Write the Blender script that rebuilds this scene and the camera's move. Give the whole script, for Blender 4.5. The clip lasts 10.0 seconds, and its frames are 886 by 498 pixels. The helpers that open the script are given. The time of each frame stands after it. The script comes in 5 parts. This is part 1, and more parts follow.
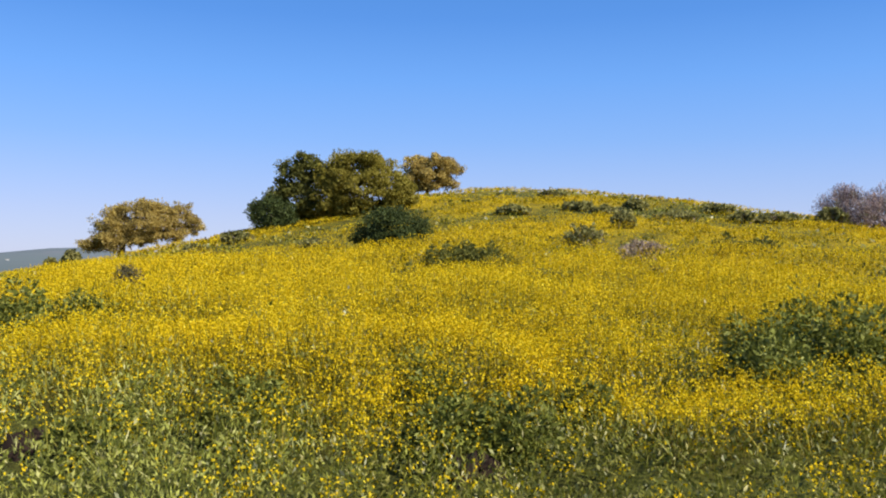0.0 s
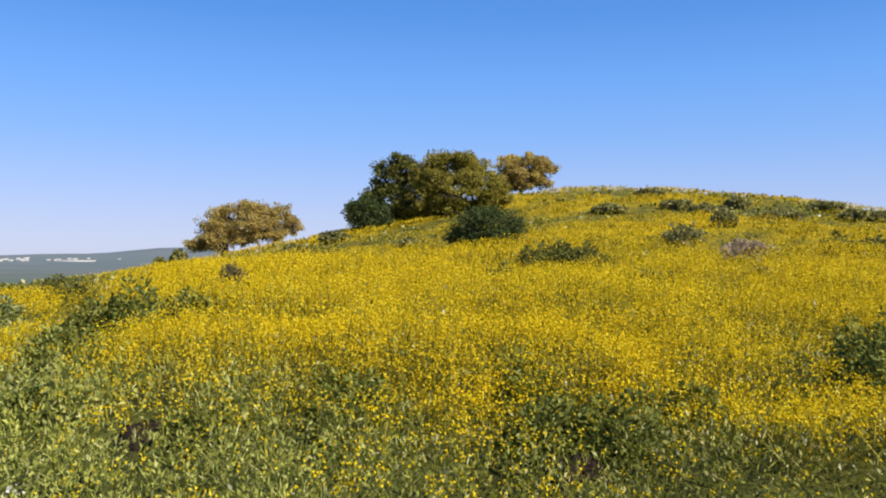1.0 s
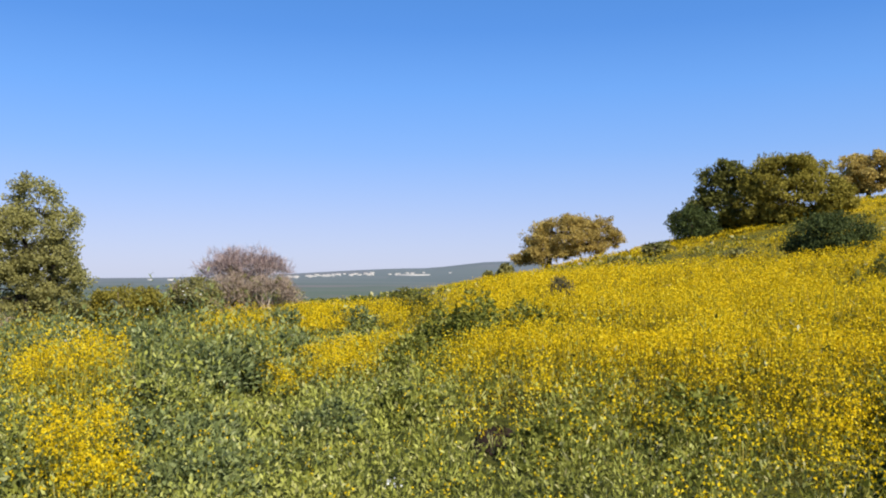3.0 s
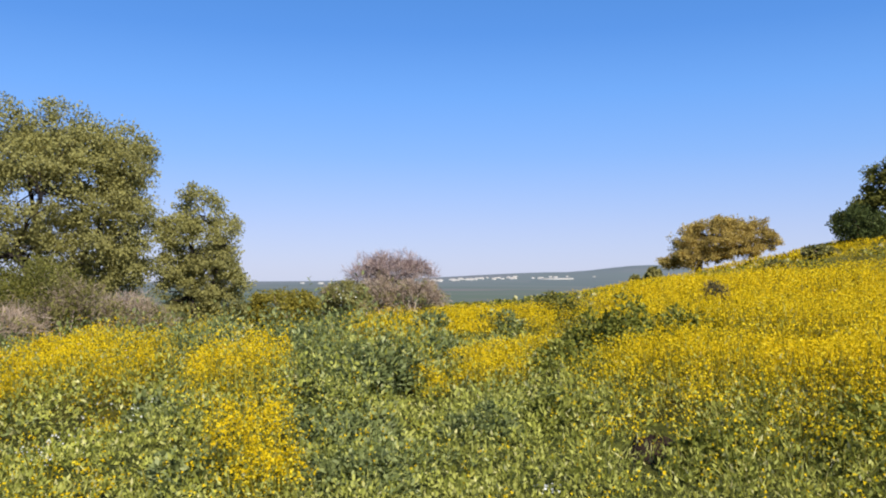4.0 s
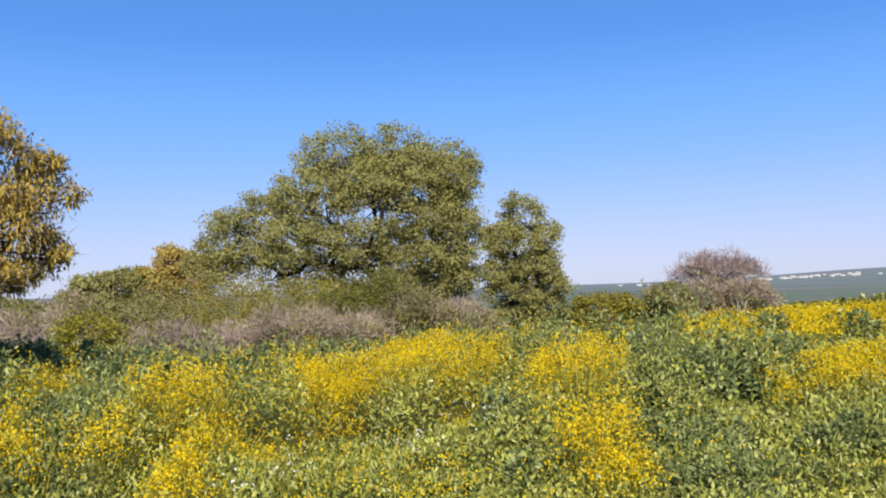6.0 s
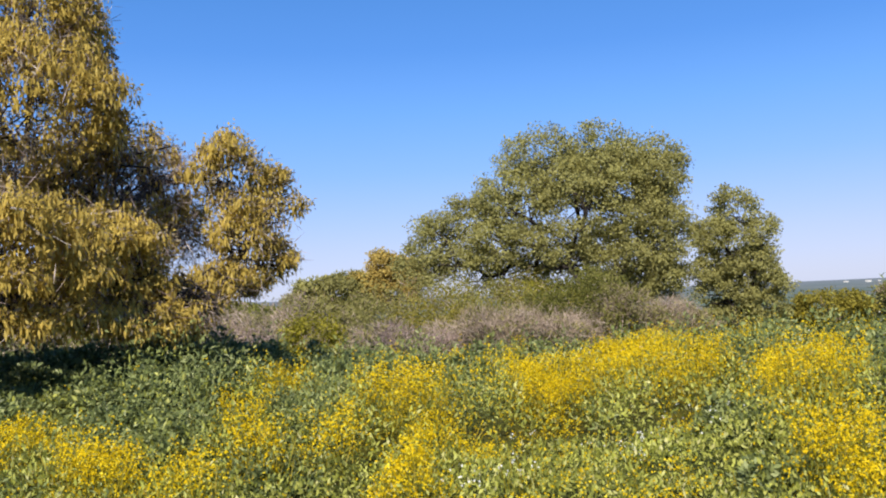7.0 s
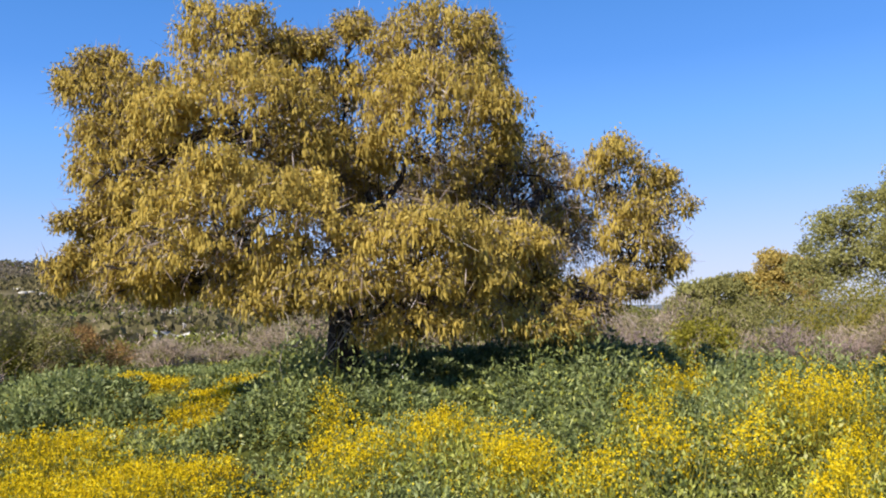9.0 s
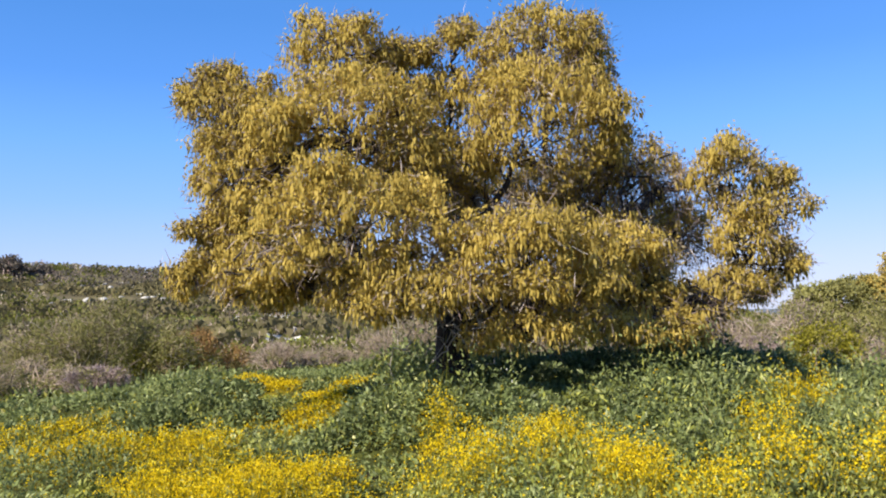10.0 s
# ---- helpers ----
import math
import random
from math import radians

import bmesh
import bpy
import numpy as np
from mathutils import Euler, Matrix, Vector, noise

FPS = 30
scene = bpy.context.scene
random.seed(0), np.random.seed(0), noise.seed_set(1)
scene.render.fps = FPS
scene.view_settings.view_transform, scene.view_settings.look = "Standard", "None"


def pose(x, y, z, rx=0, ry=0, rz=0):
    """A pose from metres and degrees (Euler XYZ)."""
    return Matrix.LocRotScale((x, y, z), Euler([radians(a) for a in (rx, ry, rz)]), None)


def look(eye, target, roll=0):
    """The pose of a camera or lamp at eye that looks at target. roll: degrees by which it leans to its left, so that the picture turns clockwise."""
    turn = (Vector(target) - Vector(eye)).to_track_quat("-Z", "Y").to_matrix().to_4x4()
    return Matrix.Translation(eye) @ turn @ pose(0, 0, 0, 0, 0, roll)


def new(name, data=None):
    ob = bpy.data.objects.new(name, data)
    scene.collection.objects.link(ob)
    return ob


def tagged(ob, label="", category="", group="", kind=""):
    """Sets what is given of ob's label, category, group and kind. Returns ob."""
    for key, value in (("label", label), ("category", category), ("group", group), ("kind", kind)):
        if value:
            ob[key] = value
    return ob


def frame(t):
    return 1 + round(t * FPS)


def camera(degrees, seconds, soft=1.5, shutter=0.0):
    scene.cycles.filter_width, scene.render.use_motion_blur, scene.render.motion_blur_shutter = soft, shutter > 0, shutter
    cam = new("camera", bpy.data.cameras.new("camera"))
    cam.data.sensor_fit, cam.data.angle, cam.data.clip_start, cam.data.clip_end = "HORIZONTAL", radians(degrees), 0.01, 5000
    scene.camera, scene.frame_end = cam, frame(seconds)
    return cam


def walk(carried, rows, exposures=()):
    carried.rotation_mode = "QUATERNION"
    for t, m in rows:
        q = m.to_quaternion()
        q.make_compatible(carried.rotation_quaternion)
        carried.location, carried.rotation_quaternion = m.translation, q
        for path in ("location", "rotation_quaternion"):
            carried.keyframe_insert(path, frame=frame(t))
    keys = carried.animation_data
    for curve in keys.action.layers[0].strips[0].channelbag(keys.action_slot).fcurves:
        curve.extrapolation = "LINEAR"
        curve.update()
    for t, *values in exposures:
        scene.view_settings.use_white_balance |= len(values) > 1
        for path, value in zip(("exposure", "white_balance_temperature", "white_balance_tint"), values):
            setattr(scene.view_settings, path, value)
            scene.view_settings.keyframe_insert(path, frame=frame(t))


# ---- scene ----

# ---------------------------------------------------------------- camera
LENS, ARM, EYE = 55.4, 0.4, 1.6
cam = camera(LENS, 10.0, soft=2.0)
# seconds, yaw, pitch, roll; the camera is held an arm's length from someone who turns on the spot
TURNS = [
    (0.0, 0.00, 0.77, -0.40),
    (0.5, 2.67, 0.66, -0.47),
    (1.0, 6.32, 0.70, -0.46),
    (1.5, 11.12, 0.88, -0.53),
    (2.0, 16.71, 1.05, -0.23),
    (2.5, 22.34, 1.24, -0.04),
    (3.0, 27.79, 1.48, 0.05),
    (4.5, 41.99, 1.81, 0.16),
    (5.0, 46.73, 1.90, 0.52),
    (6.5, 65.57, 2.48, 2.12),
    (7.0, 72.43, 2.76, 2.43),
    (7.5, 79.22, 3.17, 2.36),
    (8.0, 86.06, 3.51, 2.14),
    (8.5, 92.44, 3.72, 2.20),
    (9.0, 97.65, 3.98, 2.18),
    (9.5, 101.75, 4.23, 2.09),
    (10.0, 104.69, 4.53, 2.17),
]


def held(yaw, pitch, roll):
    a = radians(yaw)
    return pose(-ARM * math.sin(a), ARM * math.cos(a), EYE, 90 + pitch, roll, yaw)


# the film camera opens up a little at either end
OPEN = [(0.0, 0.53), (1.5, 0.50), (3.0, 0.48), (5.0, 0.52), (6.5, 0.58), (8.0, 0.62), (9.0, 0.68), (10.0, 0.80)]
walk(cam, [(t, held(y, p, r)) for t, y, p, r in TURNS], OPEN)

# ---------------------------------------------------------------- sky, sun, exposure
SUN_AZ, SUN_EL = -119.0, 40.0  # degrees, anticlockwise from +y
world = bpy.data.worlds.new("sky")
scene.world = world
world.use_nodes = True
wn = world.node_tree
wn.nodes.clear()
sky = wn.nodes.new("ShaderNodeTexSky")
sky.sky_type = "NISHITA"
sky.sun_disc = False
sky.sun_elevation = radians(SUN_EL)
sky.sun_rotation = radians(-SUN_AZ)
sky.altitude, sky.air_density, sky.dust_density, sky.ozone_density = 0.0, 1.0, 0.3, 3.0
bg = wn.nodes.new("ShaderNodeBackground")
bg.inputs["Strength"].default_value = 0.125
out = wn.nodes.new("ShaderNodeOutputWorld")
tint = wn.nodes.new("ShaderNodeMix")
tint.data_type, tint.blend_type = "RGBA", "MULTIPLY"
tint.inputs[0].default_value = 1.0
# pale haze at the horizon, deep blue above
sky_co = wn.nodes.new("ShaderNodeTexCoord")
sky_z = wn.nodes.new("ShaderNodeSeparateXYZ")
haze = wn.nodes.new("ShaderNodeValToRGB")
for e, (at, c) in zip([haze.color_ramp.elements[0], haze.color_ramp.elements[1], haze.color_ramp.elements.new(0.05), haze.color_ramp.elements.new(0.17)], [(0.0, (0.46, 0.50, 0.85)), (0.33, (0.155, 0.63, 1.05)), (0.055, (0.49, 0.515, 0.88)), (0.17, (0.41, 0.57, 0.97))]):
    e.position, e.color = at, (*c, 1)
wn.links.new(sky_co.outputs["Generated"], sky_z.inputs[0])
wn.links.new(sky_z.outputs[2], haze.inputs[0])
wn.links.new(haze.outputs[0], tint.inputs[7])
wn.links.new(sky.outputs[0], tint.inputs[6])
wn.links.new(tint.outputs[2], bg.inputs[0])
# the clear spring sky's own gradient, from the pale horizon to the deep blue overhead
clear = wn.nodes.new("ShaderNodeValToRGB")
while len(clear.color_ramp.elements) < 7:
    clear.color_ramp.elements.new(0.5)
for e, (at, c) in zip(clear.color_ramp.elements, [(0.0, (0.45, 0.49, 0.62)), (0.052, (0.36, 0.44, 0.63)), (0.139, (0.20, 0.36, 0.665)), (0.208, (0.125, 0.305, 0.67)), (0.276, (0.07, 0.225, 0.58)), (0.342, (0.05, 0.19, 0.51)), (0.70, (0.04, 0.13, 0.37))]):
    e.position, e.color = at, (*c, 1)
wn.links.new(sky_z.outputs[2], clear.inputs[0])
bg_clear = wn.nodes.new("ShaderNodeBackground")
wn.links.new(clear.outputs[0], bg_clear.inputs[0])
both = wn.nodes.new("ShaderNodeMixShader")
both.inputs[0].default_value = 0.75
wn.links.new(bg.outputs[0], both.inputs[1])
wn.links.new(bg_clear.outputs[0], both.inputs[2])
wn.links.new(both.outputs[0], out.inputs[0])
lamp = bpy.data.lights.new("sun", "SUN")
lamp.energy, lamp.angle, lamp.color = 5.0, radians(0.53), (1.0, 0.93, 0.80)
sun = new("sun", lamp)
sa, se = radians(SUN_AZ), radians(SUN_EL)
to_sun = Vector((-math.sin(sa) * math.cos(se), math.cos(sa) * math.cos(se), math.sin(se)))
sun.matrix_world = look(to_sun * 60, (0, 0, 0))

# ---------------------------------------------------------------- numbers: noise, places, terrain
rng = np.random.default_rng(7)
LATTICE = rng.random((256, 256))


def value_noise(x, y):
    xi, yi = np.floor(x).astype(int), np.floor(y).astype(int)
    fx, fy = x - xi, y - yi
    fx, fy = fx * fx * (3 - 2 * fx), fy * fy * (3 - 2 * fy)
    a, b = LATTICE[xi % 256, yi % 256], LATTICE[(xi + 1) % 256, yi % 256]
    c, d = LATTICE[xi % 256, (yi + 1) % 256], LATTICE[(xi + 1) % 256, (yi + 1) % 256]
    return (a * (1 - fx) + b * fx) * (1 - fy) + (c * (1 - fx) + d * fx) * fy


def fbm(x, y, size, octaves=3, shift=0.0):
    total, amp, norm = 0.0, 1.0, 0.0
    for k in range(octaves):
        s = 2.0**k / size
        total = total + amp * value_noise(x * s + shift + 17.3 * k, y * s + 2.0 * shift + 9.1 * k)
        norm += amp
        amp *= 0.5
    return total / norm


def smooth(a, b, x):
    t = np.clip((x - a) / (b - a), 0, 1)
    return t * t * (3 - 2 * t)


def spot(theta, r):
    """The plan's x and y of a bearing (degrees anticlockwise from +y) and a distance from where the walker stands."""
    a = np.radians(theta)
    return -np.sin(a) * r, np.cos(a) * r


def bearing(x, y):
    return np.degrees(np.arctan2(-x, y))


def ground_z(x, y):
    x, y = np.asarray(x, float), np.asarray(y, float)
    r = np.hypot(x, y)
    th = bearing(x, y)
    dx = x - 5.3
    # the flowering hill
    z = 10.1 * np.exp(-0.5 * np.where(dx < 0, dx / 19.3, dx / 31.0) ** 2 - 0.5 * ((y - 93.0) / 41.4) ** 2) - 1.11
    # the level spot at its foot
    z = z + 0.40 * np.exp(-((r / 17.0) ** 2)) + 0.35 * np.exp(-(((x + 14) / 16.0) ** 2) - ((y + 2) / 16.0) ** 2)
    # the ground lifts a little towards the scrub
    z = z + 0.9 * smooth(6, 22, r) * np.exp(-(((th - 118) / 28.0) ** 2))
    # the bank of rank weeds round the oak
    z = z + 0.42 * np.exp(-(((th - 97) / 13.0) ** 2)) * smooth(6.5, 11.5, r) * smooth(24, 15, r)
    # the plain below
    z = z - 34.0 * smooth(48, 520, r) * smooth(95, 70, np.abs(th - 5))
    # the scrub slope behind the oak
    z = z + 23.0 * smooth(45, 300, r) * np.exp(-(((th - 150) / 60.0) ** 2)) * smooth(1500, 500, r)
    # far hills
    z = z + smooth(2600, 4300, r) * (50.0 * np.exp(-(((th - 29) / 10.0) ** 2)) + 48.0 * smooth(29.5, 23.0, th) * smooth(-40, 0, th))
    # unevenness
    z = z + 0.22 * (fbm(x, y, 5.0, 3) - 0.5) * smooth(2, 6, r) + 1.5 * (fbm(x, y, 60.0, 3, 5.0) - 0.5) * smooth(110, 300, r)
    return z


# ---------------------------------------------------------------- flower cover and plant height over the plan
# drifts of flowers: bearing, distance, half width across, half depth, strength
DRIFTS_OAK = [
    (118.6, 7.4, 0.98, 1.5, 1.35), (121.5, 10.2, 0.6, 1.5, 1.2), (128.2, 12.2, 0.85, 2.2, 1.6), (125.3, 10.8, 0.4, 1.0, 1.2), (115.2, 12.2, 0.5, 1.2, 2.2), (116.4, 16.6, 0.6, 1.8, 2.0), (112.4, 13.2, 0.5, 1.3, 2.0), (110.1, 15.4, 0.5, 0.5, 1.0),
    (105.5, 8.7, 0.17, 0.9, 1.1), (97.1, 8.0, 0.26, 0.8, 1.5), (99.1, 7.5, 0.22, 0.8, 1.1), (102.0, 6.6, 0.34, 0.6, 0.85), (106.3, 6.0, 0.28, 0.5, 1.0), (93.6, 6.3, 0.28, 0.8, 1.0), (86.2, 8.1, 0.12, 0.4, 2.4), (85.3, 8.8, 0.2, 0.6, 2.4), (83.8, 9.8, 0.26, 0.8, 2.2), (82.4, 11.4, 0.3, 1.2, 2.2), (123.5, 8.0, 0.5, 1.0, 0.8),
]
DRIFTS_FLAT = [
    (90.2, 5.8, 0.3, 0.4, 0.8), (79.9, 6.5, 0.18, 0.5, 0.9), (83.5, 6.4, 0.26, 0.45, 0.9), (74.4, 7.4, 0.3, 1.4, 1.5), (72.4, 7.2, 0.32, 0.9, 1.2), (77.4, 8.4, 0.14, 0.9, 1.2), (67.8, 14.6, 0.22, 2.2, 1.1), (66.3, 9.3, 0.36, 1.8, 0.75), (61.0, 13.6, 0.85, 4.0, 1.1), (57.2, 10.0, 0.40, 2.4, 0.95), (75.0, 5.4, 0.3, 0.4, 0.7), (64.0, 12.0, 0.8, 2.0, 0.7),
    (49.2, 8.0, 0.24, 1.6, 0.75), (52.0, 7.6, 0.20, 1.8, 0.75), (48.2, 5.3, 0.24, 1.2, 0.62), (50.5, 5.6, 0.2, 0.7, 0.6),
]
DRIFTS_EDGE = [
    (38.4, 9.0, 0.18, 1.2, 0.6), (34.4, 10.4, 0.6, 1.8, 0.85), (41.0, 17.2, 0.8, 4.5, 1.0), (30.7, 16.5, 0.4, 1.8, 1.1), (52.9, 25.8, 0.6, 5.0, 1.1), (35.7, 16.5, 0.5, 2.8, 1.0), (33.0, 20.0, 2.4, 3.0, 0.7), (36.5, 26.0, 3.5, 5.0, 0.6), (32.0, 12.4, 0.4, 1.2, 0.7),
    (-21.0, 5.2, 0.75, 0.9, 0.5), (-5.0, 6.6, 0.3, 0.8, 1.0), (-25.0, 6.2, 0.8, 0.8, 0.8), (-16.0, 5.6, 0.4, 0.6, 0.8),
]
BLOOM = DRIFTS_OAK + DRIFTS_FLAT + DRIFTS_EDGE
# leafy weeds that stand out as mounds: bearing, distance, width, height
WEEDS_SLOPE = [
    (12.5, 5.9, 0.42, 0.36), (10.6, 6.0, 0.42, 0.34), (2.2, 6.6, 0.45, 0.38), (0.6, 6.2, 0.42, 0.4), (-0.5, 5.2, 0.5, 0.36), (-2.8, 5.3, 0.45, 0.32), (-4.9, 5.2, 0.5, 0.34), (-5.5, 9.8, 1.0, 0.46), (-8.2, 9.6, 0.7, 0.42), (-9.9, 10.8, 0.5, 0.3), (4.1, 11.4, 0.5, 0.26), (1.0, 11.8, 0.55, 0.3), (12.9, 12.4, 0.5, 0.4),
    (21.2, 5.7, 0.42, 0.25), (19.2, 5.9, 0.36, 0.22), (-9.4, 6.0, 0.45, 0.26), (11.4, 10.9, 0.6, 0.3), (-20.0, 7.9, 0.75, 0.62), (-23.9, 8.3, 1.0, 0.78), (-19.4, 7.4, 0.6, 0.42), (-22.0, 9.3, 0.9, 0.66), (-26.6, 8.5, 0.9, 0.74), (-21.2, 7.1, 0.8, 0.46),
]
WEEDS_UPHILL = [(-22.5, 12.0, 0.45, 0.4), (1.7, 8.8, 0.45, 0.38), (-0.8, 23.5, 1.5, 0.62), (-3.1, 23.2, 1.3, 0.55), (2.3, 18.2, 0.7, 0.54), (-7.1, 17.7, 0.7, 0.53), (-8.0, 17.5, 0.5, 0.45), (-18.2, 30.5, 0.85, 0.5), (-20.1, 30.8, 1.25, 0.45)]
WEEDS_EDGE = [
    (27.6, 11.4, 0.75, 0.72), (25.9, 11.2, 0.75, 0.84), (24.4, 12.2, 0.8, 0.7), (22.6, 12.0, 0.6, 0.66), (21.4, 12.2, 0.6, 0.66), (29.1, 10.4, 0.85, 0.42), (30.0, 21.0, 1.4, 0.6), (33.5, 17.0, 1.2, 0.4), (38.4, 18.0, 0.9, 0.55), (37.9, 11.8, 0.6, 0.42),
    (51.9, 13.0, 0.9, 0.5), (50.6, 13.4, 0.8, 0.5), (48.6, 15.0, 0.9, 0.5), (46.9, 14.8, 0.9, 0.5), (44.6, 9.2, 0.65, 0.58), (43.2, 9.0, 0.65, 0.55), (41.2, 9.2, 0.6, 0.54), (39.9, 9.4, 0.55, 0.46), (55.2, 20.0, 1.2, 0.55), (54.1, 12.5, 0.8, 0.48),
]
WEEDS_FLAT = [
    (42.9, 6.4, 0.55, 0.34), (53.4, 7.4, 0.4, 0.36), (30.4, 7.0, 0.45, 0.28), (52.9, 5.5, 0.4, 0.32), (43.6, 5.2, 0.4, 0.28), (41.6, 5.3, 0.4, 0.28), (35.0, 6.6, 0.5, 0.3), (46.0, 6.2, 0.5, 0.36), (54.6, 7.8, 0.6, 0.4), (88.7, 8.7, 0.6, 0.36), (83.0, 9.2, 0.8, 0.42), (79.6, 8.9, 0.6, 0.36), (84.9, 6.3, 0.5, 0.3), (83.0, 6.1, 0.5, 0.28),
    (72.6, 13.0, 0.9, 0.6), (71.0, 12.8, 0.9, 0.62), (77.2, 13.6, 1.0, 0.58),
]
WEEDS_OAK = [
    (90.4, 14.6, 1.1, 1.0), (88.4, 14.8, 1.1, 1.0), (86.4, 15.2, 1.0, 0.95), (90.6, 12.9, 1.0, 0.95), (88.6, 12.5, 1.0, 0.9), (84.5, 16.5, 1.3, 0.75), (80.7, 14.2, 1.0, 0.64), (90.8, 10.8, 0.9, 0.5), (92.6, 9.4, 0.7, 0.34), (118.6, 15.6, 1.0, 0.38), (122.8, 12.4, 1.1, 0.64), (119.9, 12.8, 0.95, 0.6), (117.0, 12.0, 0.6, 0.6), (112.2, 10.0, 0.5, 0.4), (109.4, 9.8, 0.8, 0.6), (105.5, 10.6, 0.95, 0.5), (101.4, 9.6, 0.9, 0.5), (128.4, 6.7, 0.9, 0.62), (89.5, 7.3, 0.5, 0.36), (100.2, 6.2, 0.4, 0.24), (111.6, 7.2, 0.4, 0.36),
]
WEEDS_SHADE = [(106.2, 13.2, 0.8, 0.45), (103.4, 13.3, 0.9, 0.5), (99.9, 13.9, 1.1, 0.5), (96.6, 14.8, 1.1, 0.5), (93.6, 15.0, 1.1, 0.8), (97.4, 13.1, 0.7, 0.28), (88.0, 11.0, 0.8, 0.55), (85.5, 12.6, 0.9, 0.6)]
WEEDS = WEEDS_SLOPE + WEEDS_UPHILL + WEEDS_EDGE + WEEDS_FLAT + WEEDS_OAK + WEEDS_SHADE
# rank growth round the mounds
RANK = [(th, r, 0.62 * w, 0.55 * w, 0.62 * h) if th > 30 else (th, r, 0.42 * w, 0.4 * w, 0.45 * h) for th, r, w, h in WEEDS if r < 20]
# green gaps in the hill's bloom
BARE = [
    (-1.8, 5.3, 0.75, 0.7, 0.85), (-4.8, 5.2, 0.45, 0.6, 0.8), (1.4, 6.7, 0.75, 0.5, 0.85), (11.5, 5.8, 0.6, 0.5, 0.95), (24, 6.2, 1.8, 2.0, 0.75), (-22.5, 8.0, 1.6, 1.5, 0.92), (24.6, 11.2, 1.5, 1.2, 0.95), (-6.5, 9.7, 1.0, 0.5, 0.6), (-2, 22.3, 2.0, 1.4, 0.95), (2.3, 17.5, 0.7, 0.9, 0.95), (-7.5, 16.9, 1.0, 0.9, 0.95), (-19.3, 30, 1.8, 1.2, 0.8),
]
BARE_CREST = [
    (-13, 48, 6.0, 4.0, 0.95), (-21, 54, 6.0, 4.0, 0.9), (-5, 62, 6.0, 6.0, 0.8), (-9, 68, 9.0, 6.0, 0.9), (12, 42, 6.0, 4.0, 0.8), (8, 37, 4.0, 2.5, 0.75), (4.5, 45, 5.0, 4.0, 0.7), (15, 34, 3.0, 2.0, 0.6), (17, 46, 5.0, 4.0, 0.5), (-17, 60, 8.0, 6.0, 0.85), (-12, 28, 2.2, 1.6, 0.6), (-8.5, 30, 2.0, 1.4, 0.6), (-1, 44, 4.0, 2.5, 0.6),
]


def patches(x, y, table):
    total = np.zeros_like(x)
    for th, r, w, d, s in table:
        a = radians(th)
        ux, uy = math.cos(a), math.sin(a)  # across
        vx, vy = -math.sin(a), math.cos(a)  # away
        px, py = x - vx * r, y - vy * r
        e = ((px * ux + py * uy) / w) ** 2 + ((px * vx + py * vy) / d) ** 2
        total = np.maximum(total, s * np.exp(-(e**2)))
    return total


def bloom(x, y):
    """0 to 1: how thickly the yellow flowers stand."""
    r, th = np.hypot(x, y), bearing(x, y)
    hill = smooth(31, 21, th) * smooth(-120, -60, th)
    n = fbm(x, y, 2.6, 4, 3.0)
    ragged = 0.35 + 0.65 * smooth(0.30, 0.52, fbm(x, y, 0.9, 3, 44.0))
    wx, wy = x + 0.5 * (fbm(x, y, 0.9, 2, 91.0) - 0.5), y + 0.5 * (fbm(x, y, 0.9, 2, 97.0) - 0.5)
    drifts = smooth(0.12, 1.05, patches(wx, wy, BLOOM) * ragged)
    hill_cover = (0.10 + 0.30 * smooth(4.2, 5.6, r) * smooth(0.42, 0.56, fbm(x, y, 0.9, 3, 52.0)) + 0.9 * smooth(5.2, 7.4, r + 0.7 * smooth(-4, 6, th))) * (0.36 + 0.64 * smooth(0.28, 0.44, n)) * (0.6 + 0.4 * smooth(0.30, 0.5, fbm(x, y * 0.5, 5.0, 3, 8.0)))
    hill_cover = hill_cover * (1 - patches(x, y, BARE)) * (1 - patches(x, y, BARE_CREST)) * smooth(160, 110, r) * (1 - 0.2 * smooth(16, 34, r)) * (1 - (0.3 + 0.45 * smooth(20, 42, r)) * smooth(12, 20, r) * smooth(0.54, 0.45, fbm(x, y * 0.8, 4.0, 3, 61.0)))
    open_herbs = smooth(46, 54, th) * smooth(82, 74, th) * smooth(13, 8.5, r)
    left_cover = 0.06 * smooth(0.46, 0.66, n) + 0.006 + 0.02 * smooth(8.5, 5.5, r) + 0.18 * open_herbs * smooth(0.34, 0.56, n) + drifts
    left_cover = left_cover * smooth(45, 25, r)
    return np.clip(hill * np.maximum(hill_cover, 0.6 * drifts) + (1 - hill) * left_cover, 0, 1)


# plants cleared: one bare soil spot, the rest imitating shaded pockets with dark ground
CLEARED = [(24.2, 6.1, 0.24, 0.75, 1.0), (-1.9, 5.0, 0.3, 0.25, 0.95), (-3.9, 4.9, 0.28, 0.25, 0.95), (-0.9, 4.9, 0.24, 0.22, 0.9), (-18.6, 7.0, 0.3, 0.3, 0.95), (112.6, 8.0, 0.36, 0.6, 1.0), (11.2, 6.3, 0.4, 0.15, 0.8), (1.2, 6.2, 0.4, 0.15, 0.8), (10.0, 4.5, 0.2, 0.2, 0.8), (-7.6, 6.0, 0.22, 0.2, 0.9), (117.4, 11.2, 0.3, 0.25, 1.0), (126.0, 7.6, 0.4, 0.3, 0.9)]


